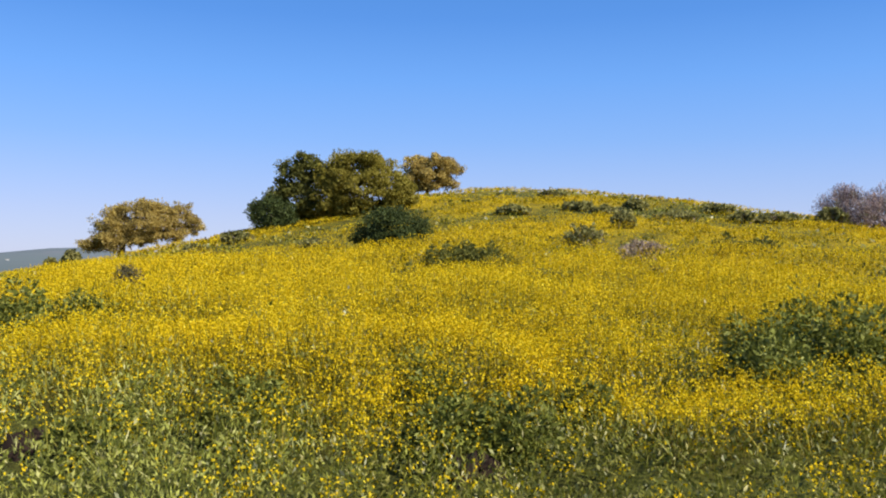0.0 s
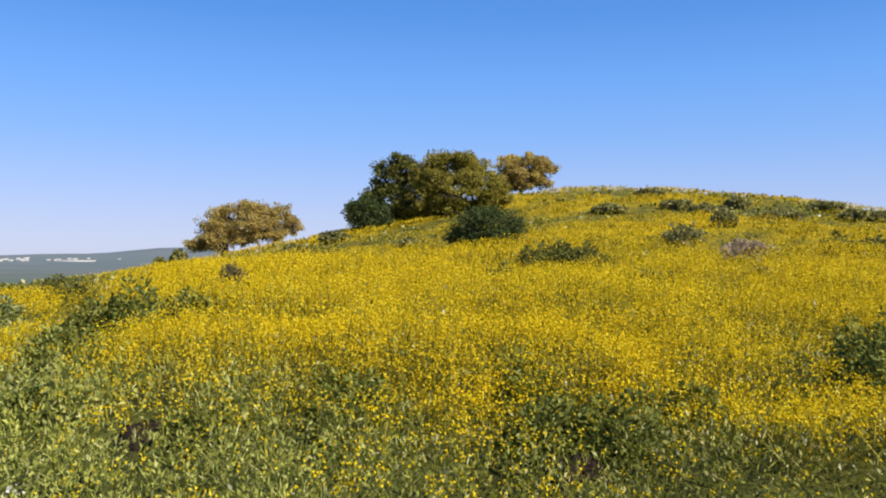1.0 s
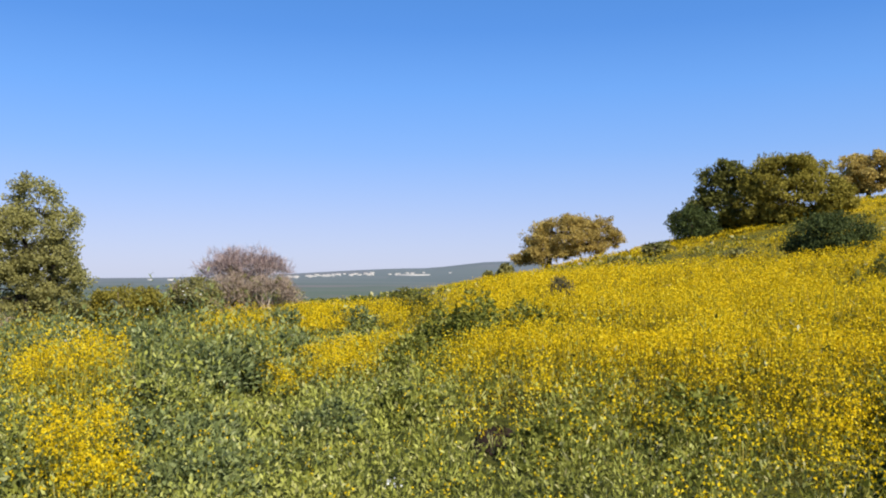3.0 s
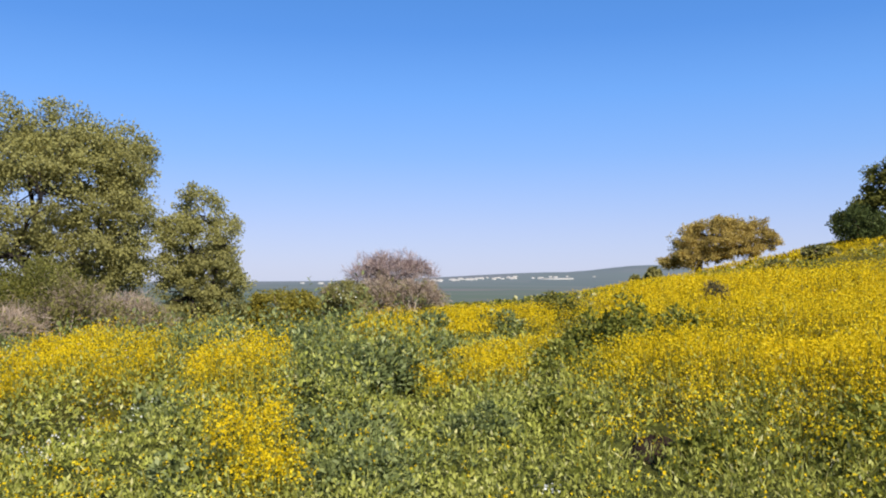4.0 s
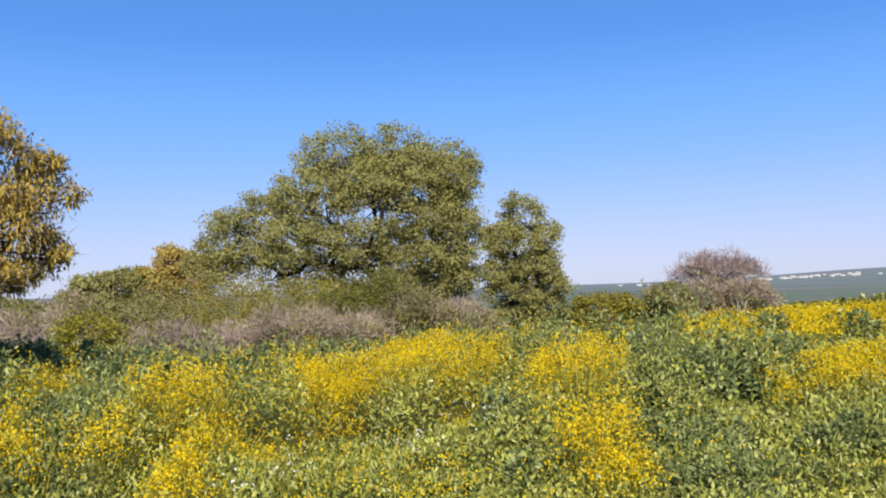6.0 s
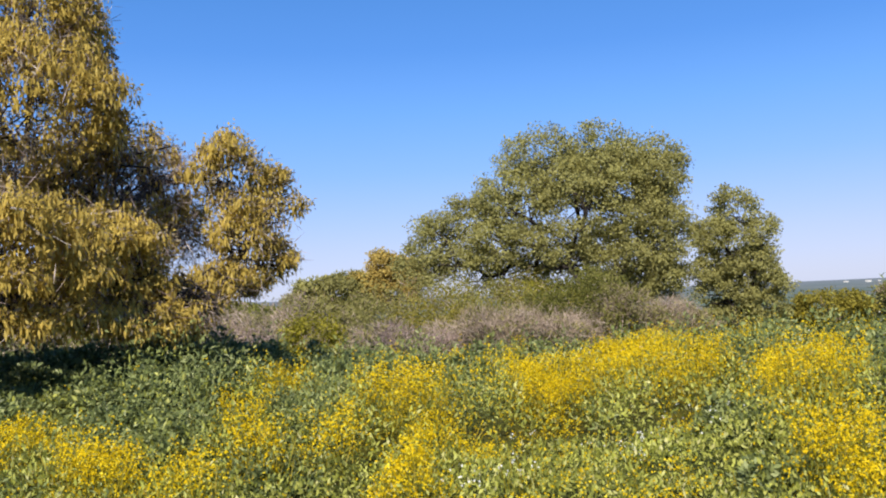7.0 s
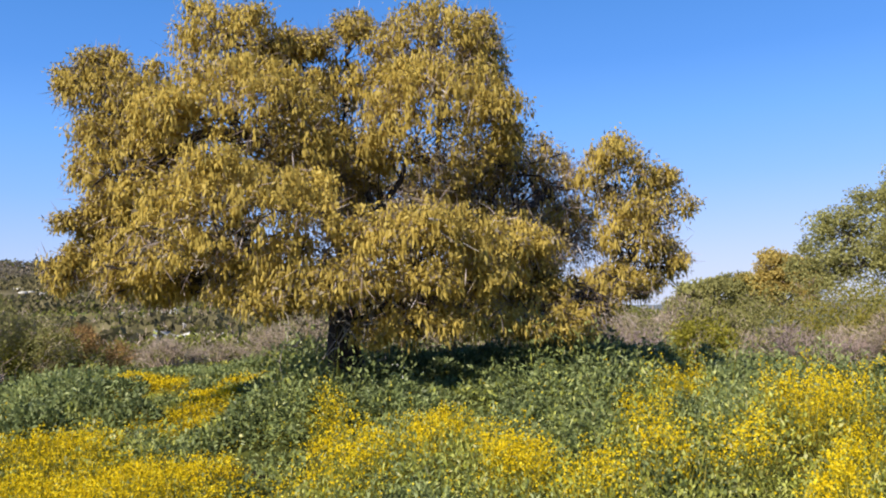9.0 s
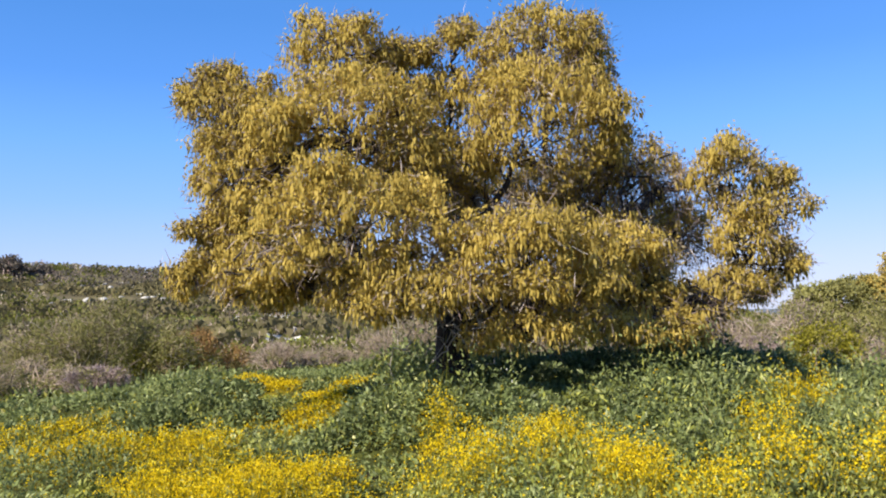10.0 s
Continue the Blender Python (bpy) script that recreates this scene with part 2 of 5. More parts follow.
def hollow(th, r):
    """The low shaded ground under the skirt of the oak."""
    near = 10.4 + 0.3 * np.maximum(0, 98 - th)
    return np.exp(-(((th - 95.8) / 4.0) ** 4)) * (0.45 * smooth(8.0, 9.4, r) + 0.55 * smooth(near, near + 0.5, r)) * smooth(16.5, 14.6, r)


def cover_height(x, y):
    """How high the plants stand."""
    r, th = np.hypot(x, y), bearing(x, y)
    flowers = smooth(0.1, 0.7, bloom(x, y))
    on_hill = smooth(33, 22, th)
    h = 0.10 + 0.24 * smooth(0.22, 0.72, fbm(x, y, 1.0, 3, 11.0)) * (1 - 0.4 * smooth(20, 45, r)) + patches(x, y, RANK) * (1 - 0.75 * flowers * (1 - on_hill))
    h = h + (0.26 * smooth(5.6, 7.2, r) + 0.06 * smooth(8, 11, r)) * on_hill * flowers * (1 - 0.65 * smooth(20, 45, r)) + 0.10 * (1 - on_hill) * flowers
    h = h + 0.85 * (smooth(0.32, 0.66, fbm(x, y, 1.3, 2, 77.0)) - 0.42) * smooth(33, 42, th) * smooth(5.2, 7.5, r) * smooth(30, 18, r) * (1 - 0.6 * flowers)
    lumps = 0.30 * (smooth(0.25, 0.7, fbm(x, y, 1.6, 2, 33.0)) - 0.5) * smooth(5, 8.5, r) * smooth(40, 20, r) * on_hill * flowers
    # low growth in the dip beside the oak
    dip = np.exp(-(((th - 114.0) / 4.5) ** 4)) * smooth(9.0, 11.0, r) * smooth(26, 19, r)
    low = smooth(107, 112, th) * smooth(9.5, 11.0, r)
    h = h * (1 - 0.88 * hollow(th, r))
    return np.maximum((h + lumps) * (1 - 0.78 * dip) * (1 - 0.5 * low), 0.06)


# ---------------------------------------------------------------- materials
def nodes_of(name):
    m = bpy.data.materials.new(name)
    m.use_nodes = True
    t = m.node_tree
    return m, t, t.nodes["Principled BSDF"], t.nodes["Material Output"]


def ramp(t, fac, stops):
    n = t.nodes.new("ShaderNodeValToRGB")
    while len(n.color_ramp.elements) < len(stops):
        n.color_ramp.elements.new(0.5)
    for e, (at, c) in zip(n.color_ramp.elements, stops):
        e.position, e.color = at, (*c, 1)
    t.links.new(fac, n.inputs[0])
    return n.outputs[0]


def noise_fac(t, size, detail=4.0, rough=0.6):
    co = t.nodes.new("ShaderNodeTexCoord")
    n = t.nodes.new("ShaderNodeTexNoise")
    n.inputs["Scale"].default_value, n.inputs["Detail"].default_value, n.inputs["Roughness"].default_value = 1.0 / size, detail, rough
    t.links.new(co.outputs["Object"], n.inputs["Vector"])
    return n.outputs["Fac"]


def mixed(t, a, b, fac, blend="MIX"):
    n = t.nodes.new("ShaderNodeMix")
    n.data_type, n.blend_type = "RGBA", blend
    if isinstance(fac, float):
        n.inputs[0].default_value = fac
    else:
        t.links.new(fac, n.inputs[0])
    t.links.new(a, n.inputs[6])
    t.links.new(b, n.inputs[7])
    return n.outputs[2]


def foliage(name, stops, through_light=0.3, rough=0.55, patch=0.6, tint=(0.75, 1.2), gloss=0.2):
    """Leaves: each one its own shade, with larger drifts of tone, and some light coming through."""
    m, t, p, o = nodes_of(name)
    geo = t.nodes.new("ShaderNodeNewGeometry")
    c = ramp(t, geo.outputs["Random Per Island"], stops)
    lo, hi = tint
    drift = ramp(t, noise_fac(t, patch), [(0.3, (lo, lo, lo)), (0.7, (hi, hi, hi * 0.95))])
    c = mixed(t, c, drift, 1.0, "MULTIPLY")
    t.links.new(c, p.inputs["Base Color"])
    p.inputs["Roughness"].default_value = rough
    p.inputs["Specular IOR Level"].default_value = gloss
    tr = t.nodes.new("ShaderNodeBsdfTranslucent")
    t.links.new(c, tr.inputs["Color"])
    mix = t.nodes.new("ShaderNodeMixShader")
    mix.inputs[0].default_value = through_light
    t.links.new(p.outputs[0], mix.inputs[1])
    t.links.new(tr.outputs[0], mix.inputs[2])
    t.links.new(mix.outputs[0], o.inputs["Surface"])
    return m


def bark(name, dark, light, size=0.08):
    m, t, p, o = nodes_of(name)
    f = noise_fac(t, size, 6, 0.7)
    c = ramp(t, f, [(0.3, dark), (0.7, light)])
    t.links.new(c, p.inputs["Base Color"])
    p.inputs["Roughness"].default_value = 0.9
    b = t.nodes.new("ShaderNodeBump")
    b.inputs["Strength"].default_value, b.inputs["Distance"].default_value = 0.7, 0.02
    t.links.new(f, b.inputs["Height"])
    t.links.new(b.outputs[0], p.inputs["Normal"])
    return m


M_GRASS = foliage("meadow_leaf", [(0.0, (0.05, 0.06, 0.010)), (0.35, (0.16, 0.17, 0.022)), (0.7, (0.27, 0.26, 0.034)), (0.93, (0.34, 0.31, 0.07)), (1.0, (0.54, 0.48, 0.22))], 0.28, 0.42, 0.7, (0.6, 1.25), 0.4)
M_HERB = foliage("meadow_herb", [(0.0, (0.13, 0.14, 0.024)), (0.35, (0.30, 0.315, 0.056)), (0.7, (0.44, 0.45, 0.10)), (0.93, (0.47, 0.46, 0.13)), (1.0, (0.62, 0.58, 0.28))], 0.3, 0.46, 0.7, (0.66, 1.2), 0.25)
M_STALK = foliage("flower_stalk", [(0.0, (0.11, 0.115, 0.012)), (0.6, (0.25, 0.215, 0.018)), (1.0, (0.38, 0.30, 0.05))], 0.3, 0.6, 1.5)
M_FLOWER = foliage("yellow_petal", [(0.0, (0.58, 0.385, 0.004)), (0.4, (0.72, 0.50, 0.008)), (0.85, (0.80, 0.585, 0.014)), (1.0, (0.88, 0.72, 0.06))], 0.35, 0.65, 1.2, (0.8, 1.08), 0.1)
M_GOLD = foliage("mustard_foliage", [(0.0, (0.13, 0.115, 0.012)), (0.35, (0.29, 0.22, 0.010)), (0.75, (0.47, 0.33, 0.007)), (1.0, (0.56, 0.40, 0.010))], 0.25, 0.65, 1.2, gloss=0.1)
M_WHITE = foliage("white_petal", [(0.0, (0.6, 0.6, 0.55)), (1.0, (0.85, 0.85, 0.8))], 0.3, 0.6, 1.0)
M_RANK = foliage("broad_leaf", [(0.0, (0.10, 0.125, 0.045)), (0.45, (0.195, 0.228, 0.074)), (0.85, (0.285, 0.318, 0.112)), (1.0, (0.40, 0.43, 0.20))], 0.3, 0.5, 0.6, (0.66, 1.2), 0.22)
M_MOUND = foliage("mound_leaf", [(0.0, (0.07, 0.092, 0.034)), (0.45, (0.145, 0.178, 0.062)), (0.85, (0.23, 0.265, 0.10)), (1.0, (0.40, 0.43, 0.22))], 0.28, 0.48, 0.6, (0.7, 1.2), 0.25)
M_CLUMP = foliage("clump_leaf", [(0.0, (0.09, 0.105, 0.02)), (0.5, (0.18, 0.195, 0.036)), (0.85, (0.26, 0.27, 0.055)), (1.0, (0.38, 0.38, 0.12))], 0.28, 0.6, 0.7, gloss=0.1)
M_OAK = foliage("oak_leaf_catkin", [(0.0, (0.37, 0.272, 0.065)), (0.3, (0.465, 0.342, 0.08)), (0.75, (0.525, 0.388, 0.096)), (1.0, (0.58, 0.45, 0.14))], 0.40, 0.75, 1.3, (0.8, 1.14), 0.1)
M_OAK_DIM = foliage("oak_leaf_dull", [(0.0, (0.13, 0.105, 0.07)), (0.6, (0.24, 0.195, 0.13)), (1.0, (0.38, 0.32, 0.24))], 0.25, 0.7, 0.8, gloss=0.1)
M_TREE = foliage("grey_green_leaf", [(0.0, (0.265, 0.25, 0.088)), (0.5, (0.355, 0.335, 0.122)), (1.0, (0.455, 0.425, 0.175))], 0.45, 0.7, 2.0, (0.82, 1.12), 0.1)
M_OLIVE = foliage("olive_brown_leaf", [(0.0, (0.22, 0.19, 0.032)), (0.5, (0.30, 0.258, 0.044)), (1.0, (0.37, 0.31, 0.065))], 0.42, 0.7, 2.5, gloss=0.1)
M_DARK_OAK = foliage("dark_oak_leaf", [(0.0, (0.11, 0.112, 0.027)), (0.5, (0.155, 0.155, 0.036)), (1.0, (0.205, 0.20, 0.05))], 0.35, 0.7, 2.5, gloss=0.1)
M_AMBER = foliage("amber_leaf", [(0.0, (0.40, 0.30, 0.085)), (0.5, (0.49, 0.37, 0.11)), (1.0, (0.57, 0.44, 0.15))], 0.42, 0.7, 2.0, gloss=0.1)
M_DARK = foliage("dark_shrub_leaf", [(0.0, (0.038, 0.05, 0.015)), (0.6, (0.062, 0.083, 0.025)), (1.0, (0.095, 0.12, 0.038))], 0.2, 0.6, 0.8, gloss=0.1)
M_SHRUB = foliage("shrub_leaf", [(0.0, (0.165, 0.155, 0.045)), (0.5, (0.245, 0.23, 0.07)), (1.0, (0.33, 0.30, 0.11))], 0.3, 0.65, 1.2)
M_LIME = foliage("young_shrub_leaf", [(0.0, (0.12, 0.115, 0.010)), (0.5, (0.26, 0.235, 0.018)), (1.0, (0.38, 0.33, 0.05))], 0.3, 0.6, 1.0)
M_TWIG = foliage("dry_twig", [(0.0, (0.20, 0.145, 0.11)), (0.5, (0.37, 0.28, 0.22)), (1.0, (0.52, 0.42, 0.345))], 0.05, 0.8, 1.0, (0.7, 1.2))
M_MAUVE = foliage("bare_twig", [(0.0, (0.17, 0.115, 0.115)), (0.5, (0.30, 0.215, 0.205)), (1.0, (0.46, 0.37, 0.35))], 0.05, 0.8, 1.0)
M_OAK_TWIG = foliage("oak_twig", [(0.0, (0.16, 0.115, 0.11)), (0.6, (0.34, 0.265, 0.245)), (1.0, (0.54, 0.46, 0.44))], 0.05, 0.8, 1.0)
M_RUST = foliage("rust_twig", [(0.0, (0.18, 0.095, 0.035)), (0.5, (0.33, 0.18, 0.06)), (1.0, (0.44, 0.26, 0.10))], 0.15, 0.8, 1.0)
# bark tone darkened to carry the oak crown's shade on its trunk
M_BARK = bark("bark", (0.014, 0.010, 0.009), (0.045, 0.034, 0.030))
M_PALE_BARK = bark("pale_branch", (0.17, 0.145, 0.12), (0.44, 0.39, 0.33), 0.05)


def earth():
    """Soil and low green; the bloom attribute says where flowers too small to build cover it."""
    m, t, p, o = nodes_of("meadow_ground")
    # tone kept dark: the shade in gaps between plants is put into it
    green = ramp(t, noise_fac(t, 0.7, 8, 0.7), [(0.25, (0.02, 0.018, 0.009)), (0.45, (0.045, 0.05, 0.012)), (0.6, (0.08, 0.09, 0.018)), (0.8, (0.14, 0.135, 0.04))])
    gold = ramp(t, noise_fac(t, 0.45, 6, 0.75), [(0.3, (0.17, 0.15, 0.012)), (0.5, (0.44, 0.30, 0.006)), (0.75, (0.64, 0.43, 0.006))])
    at = t.nodes.new("ShaderNodeAttribute")
    at.attribute_name = "bloom"
    c = mixed(t, green, gold, at.outputs["Fac"])
    # dry, stony pasture
    a0 = t.nodes.new("ShaderNodeAttribute")
    a0.attribute_name = "dry"
    dry = ramp(t, noise_fac(t, 9.0, 8, 0.7), [(0.3, (0.07, 0.055, 0.03)), (0.45, (0.12, 0.098, 0.055)), (0.57, (0.15, 0.125, 0.06)), (0.60, (0.20, 0.185, 0.045)), (0.64, (0.19, 0.145, 0.09)), (0.8, (0.28, 0.225, 0.165))])
    c = mixed(t, c, dry, a0.outputs["Fac"])
    # fields on the plain
    co = t.nodes.new("ShaderNodeTexCoord")
    mp = t.nodes.new("ShaderNodeMapping")
    mp.inputs["Scale"].default_value = (1 / 420, 1 / 160, 0)
    mp.inputs["Rotation"].default_value = (0, 0, 0.75)
    vor = t.nodes.new("ShaderNodeTexVoronoi")
    vor.inputs["Scale"].default_value = 1.0
    t.links.new(co.outputs["Object"], mp.inputs["Vector"])
    t.links.new(mp.outputs[0], vor.inputs["Vector"])
    sep = t.nodes.new("ShaderNodeSeparateColor")
    t.links.new(vor.outputs["Color"], sep.inputs[0])
    field = ramp(t, sep.outputs[0], [(0.0, (0.075, 0.10, 0.065)), (0.4, (0.09, 0.12, 0.075)), (0.7, (0.11, 0.125, 0.09)), (0.85, (0.15, 0.135, 0.11)), (1.0, (0.10, 0.125, 0.09))])
    a2 = t.nodes.new("ShaderNodeAttribute")
    a2.attribute_name = "plain"
    c = mixed(t, c, field, a2.outputs["Fac"])
    # haze of the air put into the colour, stronger towards the far hills
    haze_blue = t.nodes.new("ShaderNodeRGB")
    haze_blue.outputs[0].default_value = (0.17, 0.19, 0.225, 1)
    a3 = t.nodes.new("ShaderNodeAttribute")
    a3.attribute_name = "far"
    c = mixed(t, c, haze_blue.outputs[0], a3.outputs["Fac"])
    t.links.new(c, p.inputs["Base Color"])
    p.inputs["Roughness"].default_value = 0.95
    p.inputs["Specular IOR Level"].default_value = 0.1
    b = t.nodes.new("ShaderNodeBump")
    b.inputs["Strength"].default_value, b.inputs["Distance"].default_value = 0.8, 0.12
    t.links.new(noise_fac(t, 0.25, 6, 0.7), b.inputs["Height"])
    t.links.new(b.outputs[0], p.inputs["Normal"])
    return m


def plain_paint(name, color, rough=0.8, size=1.5):
    m, t, p, o = nodes_of(name)
    lo = tuple(v * 0.8 for v in color)
    t.links.new(ramp(t, noise_fac(t, size), [(0.3, lo), (0.7, color)]), p.inputs["Base Color"])
    p.inputs["Roughness"].default_value = rough
    p.inputs["Specular IOR Level"].default_value = 0.1
    return m


M_WALL = plain_paint("white_plaster", (0.55, 0.54, 0.52), 0.85, 6.0)
M_ROOF = plain_paint("pale_roof", (0.55, 0.50, 0.46), 0.85, 6.0)
M_STONE = plain_paint("limestone", (0.52, 0.49, 0.44), 0.9, 0.3)
M_SOIL_GAP = plain_paint("soil_and_gap_shade", (0.028, 0.018, 0.013), 0.95, 0.1)
M_SLOPE = foliage("slope_leaf", [(0.0, (0.10, 0.085, 0.045)), (0.5, (0.15, 0.13, 0.06)), (1.0, (0.20, 0.165, 0.09))], 0.2, 0.8, 14.0, (0.7, 1.25), 0.1)
M_WOODS = foliage("far_woods", [(0.0, (0.09, 0.075, 0.06)), (1.0, (0.155, 0.13, 0.105))], 0.1, 0.8, 4.0)


# ---------------------------------------------------------------- mesh helpers
def mesh_of(name, verts, faces, material):
    """A mesh from arrays: verts (n, 3), faces (m, 3 or 4)."""
    verts, faces = np.asarray(verts, np.float32), np.asarray(faces, np.int32)
    me = bpy.data.meshes.new(name)
    k = faces.shape[1]
    me.vertices.add(len(verts))
    me.vertices.foreach_set("co", verts.ravel())
    me.loops.add(faces.size)
    me.loops.foreach_set("vertex_index", faces.ravel())
    me.polygons.add(len(faces))
    me.polygons.foreach_set("loop_start", np.arange(0, faces.size, k, dtype=np.int32))
    me.update(calc_edges=True)
    me.materials.append(material)
    return me


def part(name, verts, faces, material, parent, label=""):
    ob = new(name, mesh_of(name, verts, faces, material))
    ob.parent = parent
    if label:
        tagged(ob, label)
    return ob


def thing(name, at, label, category, group="", turn=0.0):
    ob = new(name)
    ob.matrix_basis = pose(*[float(v) for v in at], 0, 0, turn)
    ob.empty_display_size = 0.2
    return tagged(ob, label, category, group)


def unit(v):
    return v / np.maximum(np.linalg.norm(v, axis=1, keepdims=True), 1e-9)


def blades(at, along, length, width, rnd, fold=0.25, face=None, loose=0.7):
    """Leaves: a kite of two triangles folded on its midrib, from `at` in the direction `along`; face: which way the blades turn, more or less."""
    n = len(at)
    along = unit(along)
    turn = unit(rnd.normal(size=(n, 3)))
    if face is not None:
        turn = unit(face) + turn * loose
    side = unit(np.cross(along, turn))
    up = np.cross(side, along)
    length, width = np.broadcast_to(length, n)[:, None], np.broadcast_to(width, n)[:, None]
    mid = at + along * length * 0.45 + up * width * fold
    v = np.stack([at, mid + side * width * 0.5, at + along * length, mid - side * width * 0.5], 1).reshape(-1, 3)
    f = np.arange(4 * n).reshape(n, 4)
    return v, f


def chips(at, along, length, width, rnd):
    """Small petals and leaves far off: one triangle each."""
    n = len(at)
    along = unit(along)
    side = unit(np.cross(along, rnd.normal(size=(n, 3))))
    length, width = np.broadcast_to(length, n)[:, None], np.broadcast_to(width, n)[:, None]
    end = at + along * length
    v = np.stack([at, end + side * width * 0.55, end - side * width * 0.55], 1).reshape(-1, 3)
    return v, np.arange(3 * n).reshape(n, 3)


def tube(path, radii, sides=6):
    """A tapered round limb along a polyline."""
    path = np.asarray(path, float)
    n = len(path)
    d = unit(np.gradient(path, axis=0))
    ref = np.where(np.abs(d[:, 2:3]) > 0.9, np.array([[1.0, 0, 0]]), np.array([[0, 0, 1.0]]))
    a = unit(np.cross(d, ref))
    b = np.cross(d, a)
    ang = np.linspace(0, 2 * np.pi, sides, endpoint=False)
    ring = np.cos(ang)[None, :, None] * a[:, None] + np.sin(ang)[None, :, None] * b[:, None]
    v = (path[:, None] + ring * np.asarray(radii, float)[:, None, None]).reshape(-1, 3)
    i = np.arange(n - 1)[:, None] * sides
    j = np.arange(sides)[None]
    k = (j + 1) % sides
    f = np.stack([i + j, i + k, i + sides + k, i + sides + j], -1).reshape(-1, 4)
    return v, f


def joined(pieces):
    vs, fs, n = [], [], 0
    for v, f in pieces:
        vs.append(v)
        fs.append(f + n)
        n += len(v)
    return np.concatenate(vs), np.concatenate(fs)


def bent(a, b, sag, rnd, n=6, wild=0.12):
    """A crooked line from a to b that bows by sag."""
    a, b = np.asarray(a, float), np.asarray(b, float)
    s = np.linspace(0, 1, n)[:, None]
    p = a + (b - a) * s
    p[:, 2] += (4 * s * (1 - s))[:, 0] * sag
    w = rnd.normal(size=(n, 3)) * wild * np.linalg.norm(b - a) / n
    w[0] = w[-1] = 0
    return p + w


# ---------------------------------------------------------------- ground, one sheet to the horizon
def build_ground():
    radii = np.concatenate([[0.0], np.geomspace(0.6, 4700, 150)])
    n_th = 260
    th = np.linspace(-180, 180, n_th, endpoint=False)
    rr, tt = np.meshgrid(radii, th, indexing="ij")
    x, y = spot(tt, rr)
    z = ground_z(x, y)
    v = np.stack([x, y, z], -1).reshape(-1, 3)
    i = np.arange(len(radii) - 1)[:, None] * n_th
    j = np.arange(n_th)[None]
    k = (j + 1) % n_th
    f = np.stack([i + j, i + n_th + j, i + n_th + k, i + k], -1).reshape(-1, 4)[:, ::-1]
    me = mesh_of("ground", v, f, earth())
    me.polygons.foreach_set("use_smooth", np.ones(len(f), bool))
    r = rr.ravel()
    for name, val in (
        ("bloom", bloom(x.ravel(), y.ravel()) * (0.2 + 0.78 * smooth(10, 26, r))),
        ("plain", smooth(170, 330, r) * smooth(100, 85, np.abs(tt.ravel()))),
        ("dry", smooth(22, 40, r) * smooth(68, 84, np.abs(tt.ravel() - 5))),
        # far: how much painted haze the colour takes with distance
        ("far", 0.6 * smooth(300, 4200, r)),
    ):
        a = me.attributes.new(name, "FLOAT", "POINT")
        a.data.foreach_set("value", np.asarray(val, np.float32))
    tagged(new("ground", me), "grassy hillside with yellow flowers above a green plain", "ground", kind="structure")


build_ground()

# ---------------------------------------------------------------- meadow plants
VIEW = (-34.0, 138.0)


def scatter(n, r0, r1, rnd, power=1.0, th=VIEW):
    r = r0 * (r1 / r0) ** (rnd.random(n) ** power)
    t = th[0] + (th[1] - th[0]) * rnd.random(n)
    x, y = spot(t, r)
    return x, y, r


def stuff(name, v, f, material, label, category):
    return tagged(new(name, mesh_of(name, v, f, material)), label, category, kind="stuff")


def rankness(x, y):
    """0 to 1: how far broad-leaved plants take over from grass and herbs."""
    th, r = bearing(x, y), np.hypot(x, y)
    base = smooth(32, 42, th) * smooth(0.36, 0.54, fbm(x, y, 2.2, 3, 21.0) + 0.12 * smooth(6, 10, r) + 0.10 * smooth(78, 90, th)) * smooth(30, 18, r) * smooth(4.4, 6.0, r)
    base = base * (1 - 0.75 * smooth(46, 54, th) * smooth(82, 74, th) * smooth(12, 8.5, r))
    return np.clip(np.maximum(base * 0.9, 4.0 * patches(x, y, RANK)) * (1 - 0.8 * patches(x, y, BLOOM)), 0, 1)


def domes(n, r0, r1, per, rnd, spread, leaf, tall, want, th=VIEW, power=1.0):
    """Leaves of n plants that each make a small dome; `want` thins the plants out over the plan."""
    x, y, r = scatter(n, r0, r1, rnd, power, th)
    keep = rnd.random(n) < want(x, y) * (1 - patches(x, y, CLEARED))
    x, y, r = x[keep], y[keep], r[keep]
    grow = np.maximum(0.6, r / 7.0)
    rad = spread * rnd.uniform(0.6, 1.4, len(x)) * grow**0.5
    h = cover_height(x, y) * tall * rnd.uniform(0.7, 1.2, len(x))
    z = ground_z(x, y)
    k = np.repeat(np.arange(len(x)), per)
    d = unit(rnd.normal(size=(len(k), 3)))
    d[:, 2] = np.abs(d[:, 2])
    depth = rnd.uniform(0.55, 1.0, len(k))
    size = leaf * grow[k] ** 0.8 * rnd.uniform(0.6, 1.5, len(k))
    rise = np.maximum(h[k] * (0.3 + 0.7 * d[:, 2]) * depth - 0.3 * size, 0.01)
    at = np.stack([x[k] + d[:, 0] * rad[k] * depth, y[k] + d[:, 1] * rad[k] * depth, z[k] + rise], 1)
    way = d * np.array([1, 1, 0.5]) + rnd.normal(size=d.shape) * 0.55 + np.array([0, 0, 0.25])
    return at, way, size, d + np.array([0, 0, 0.4])


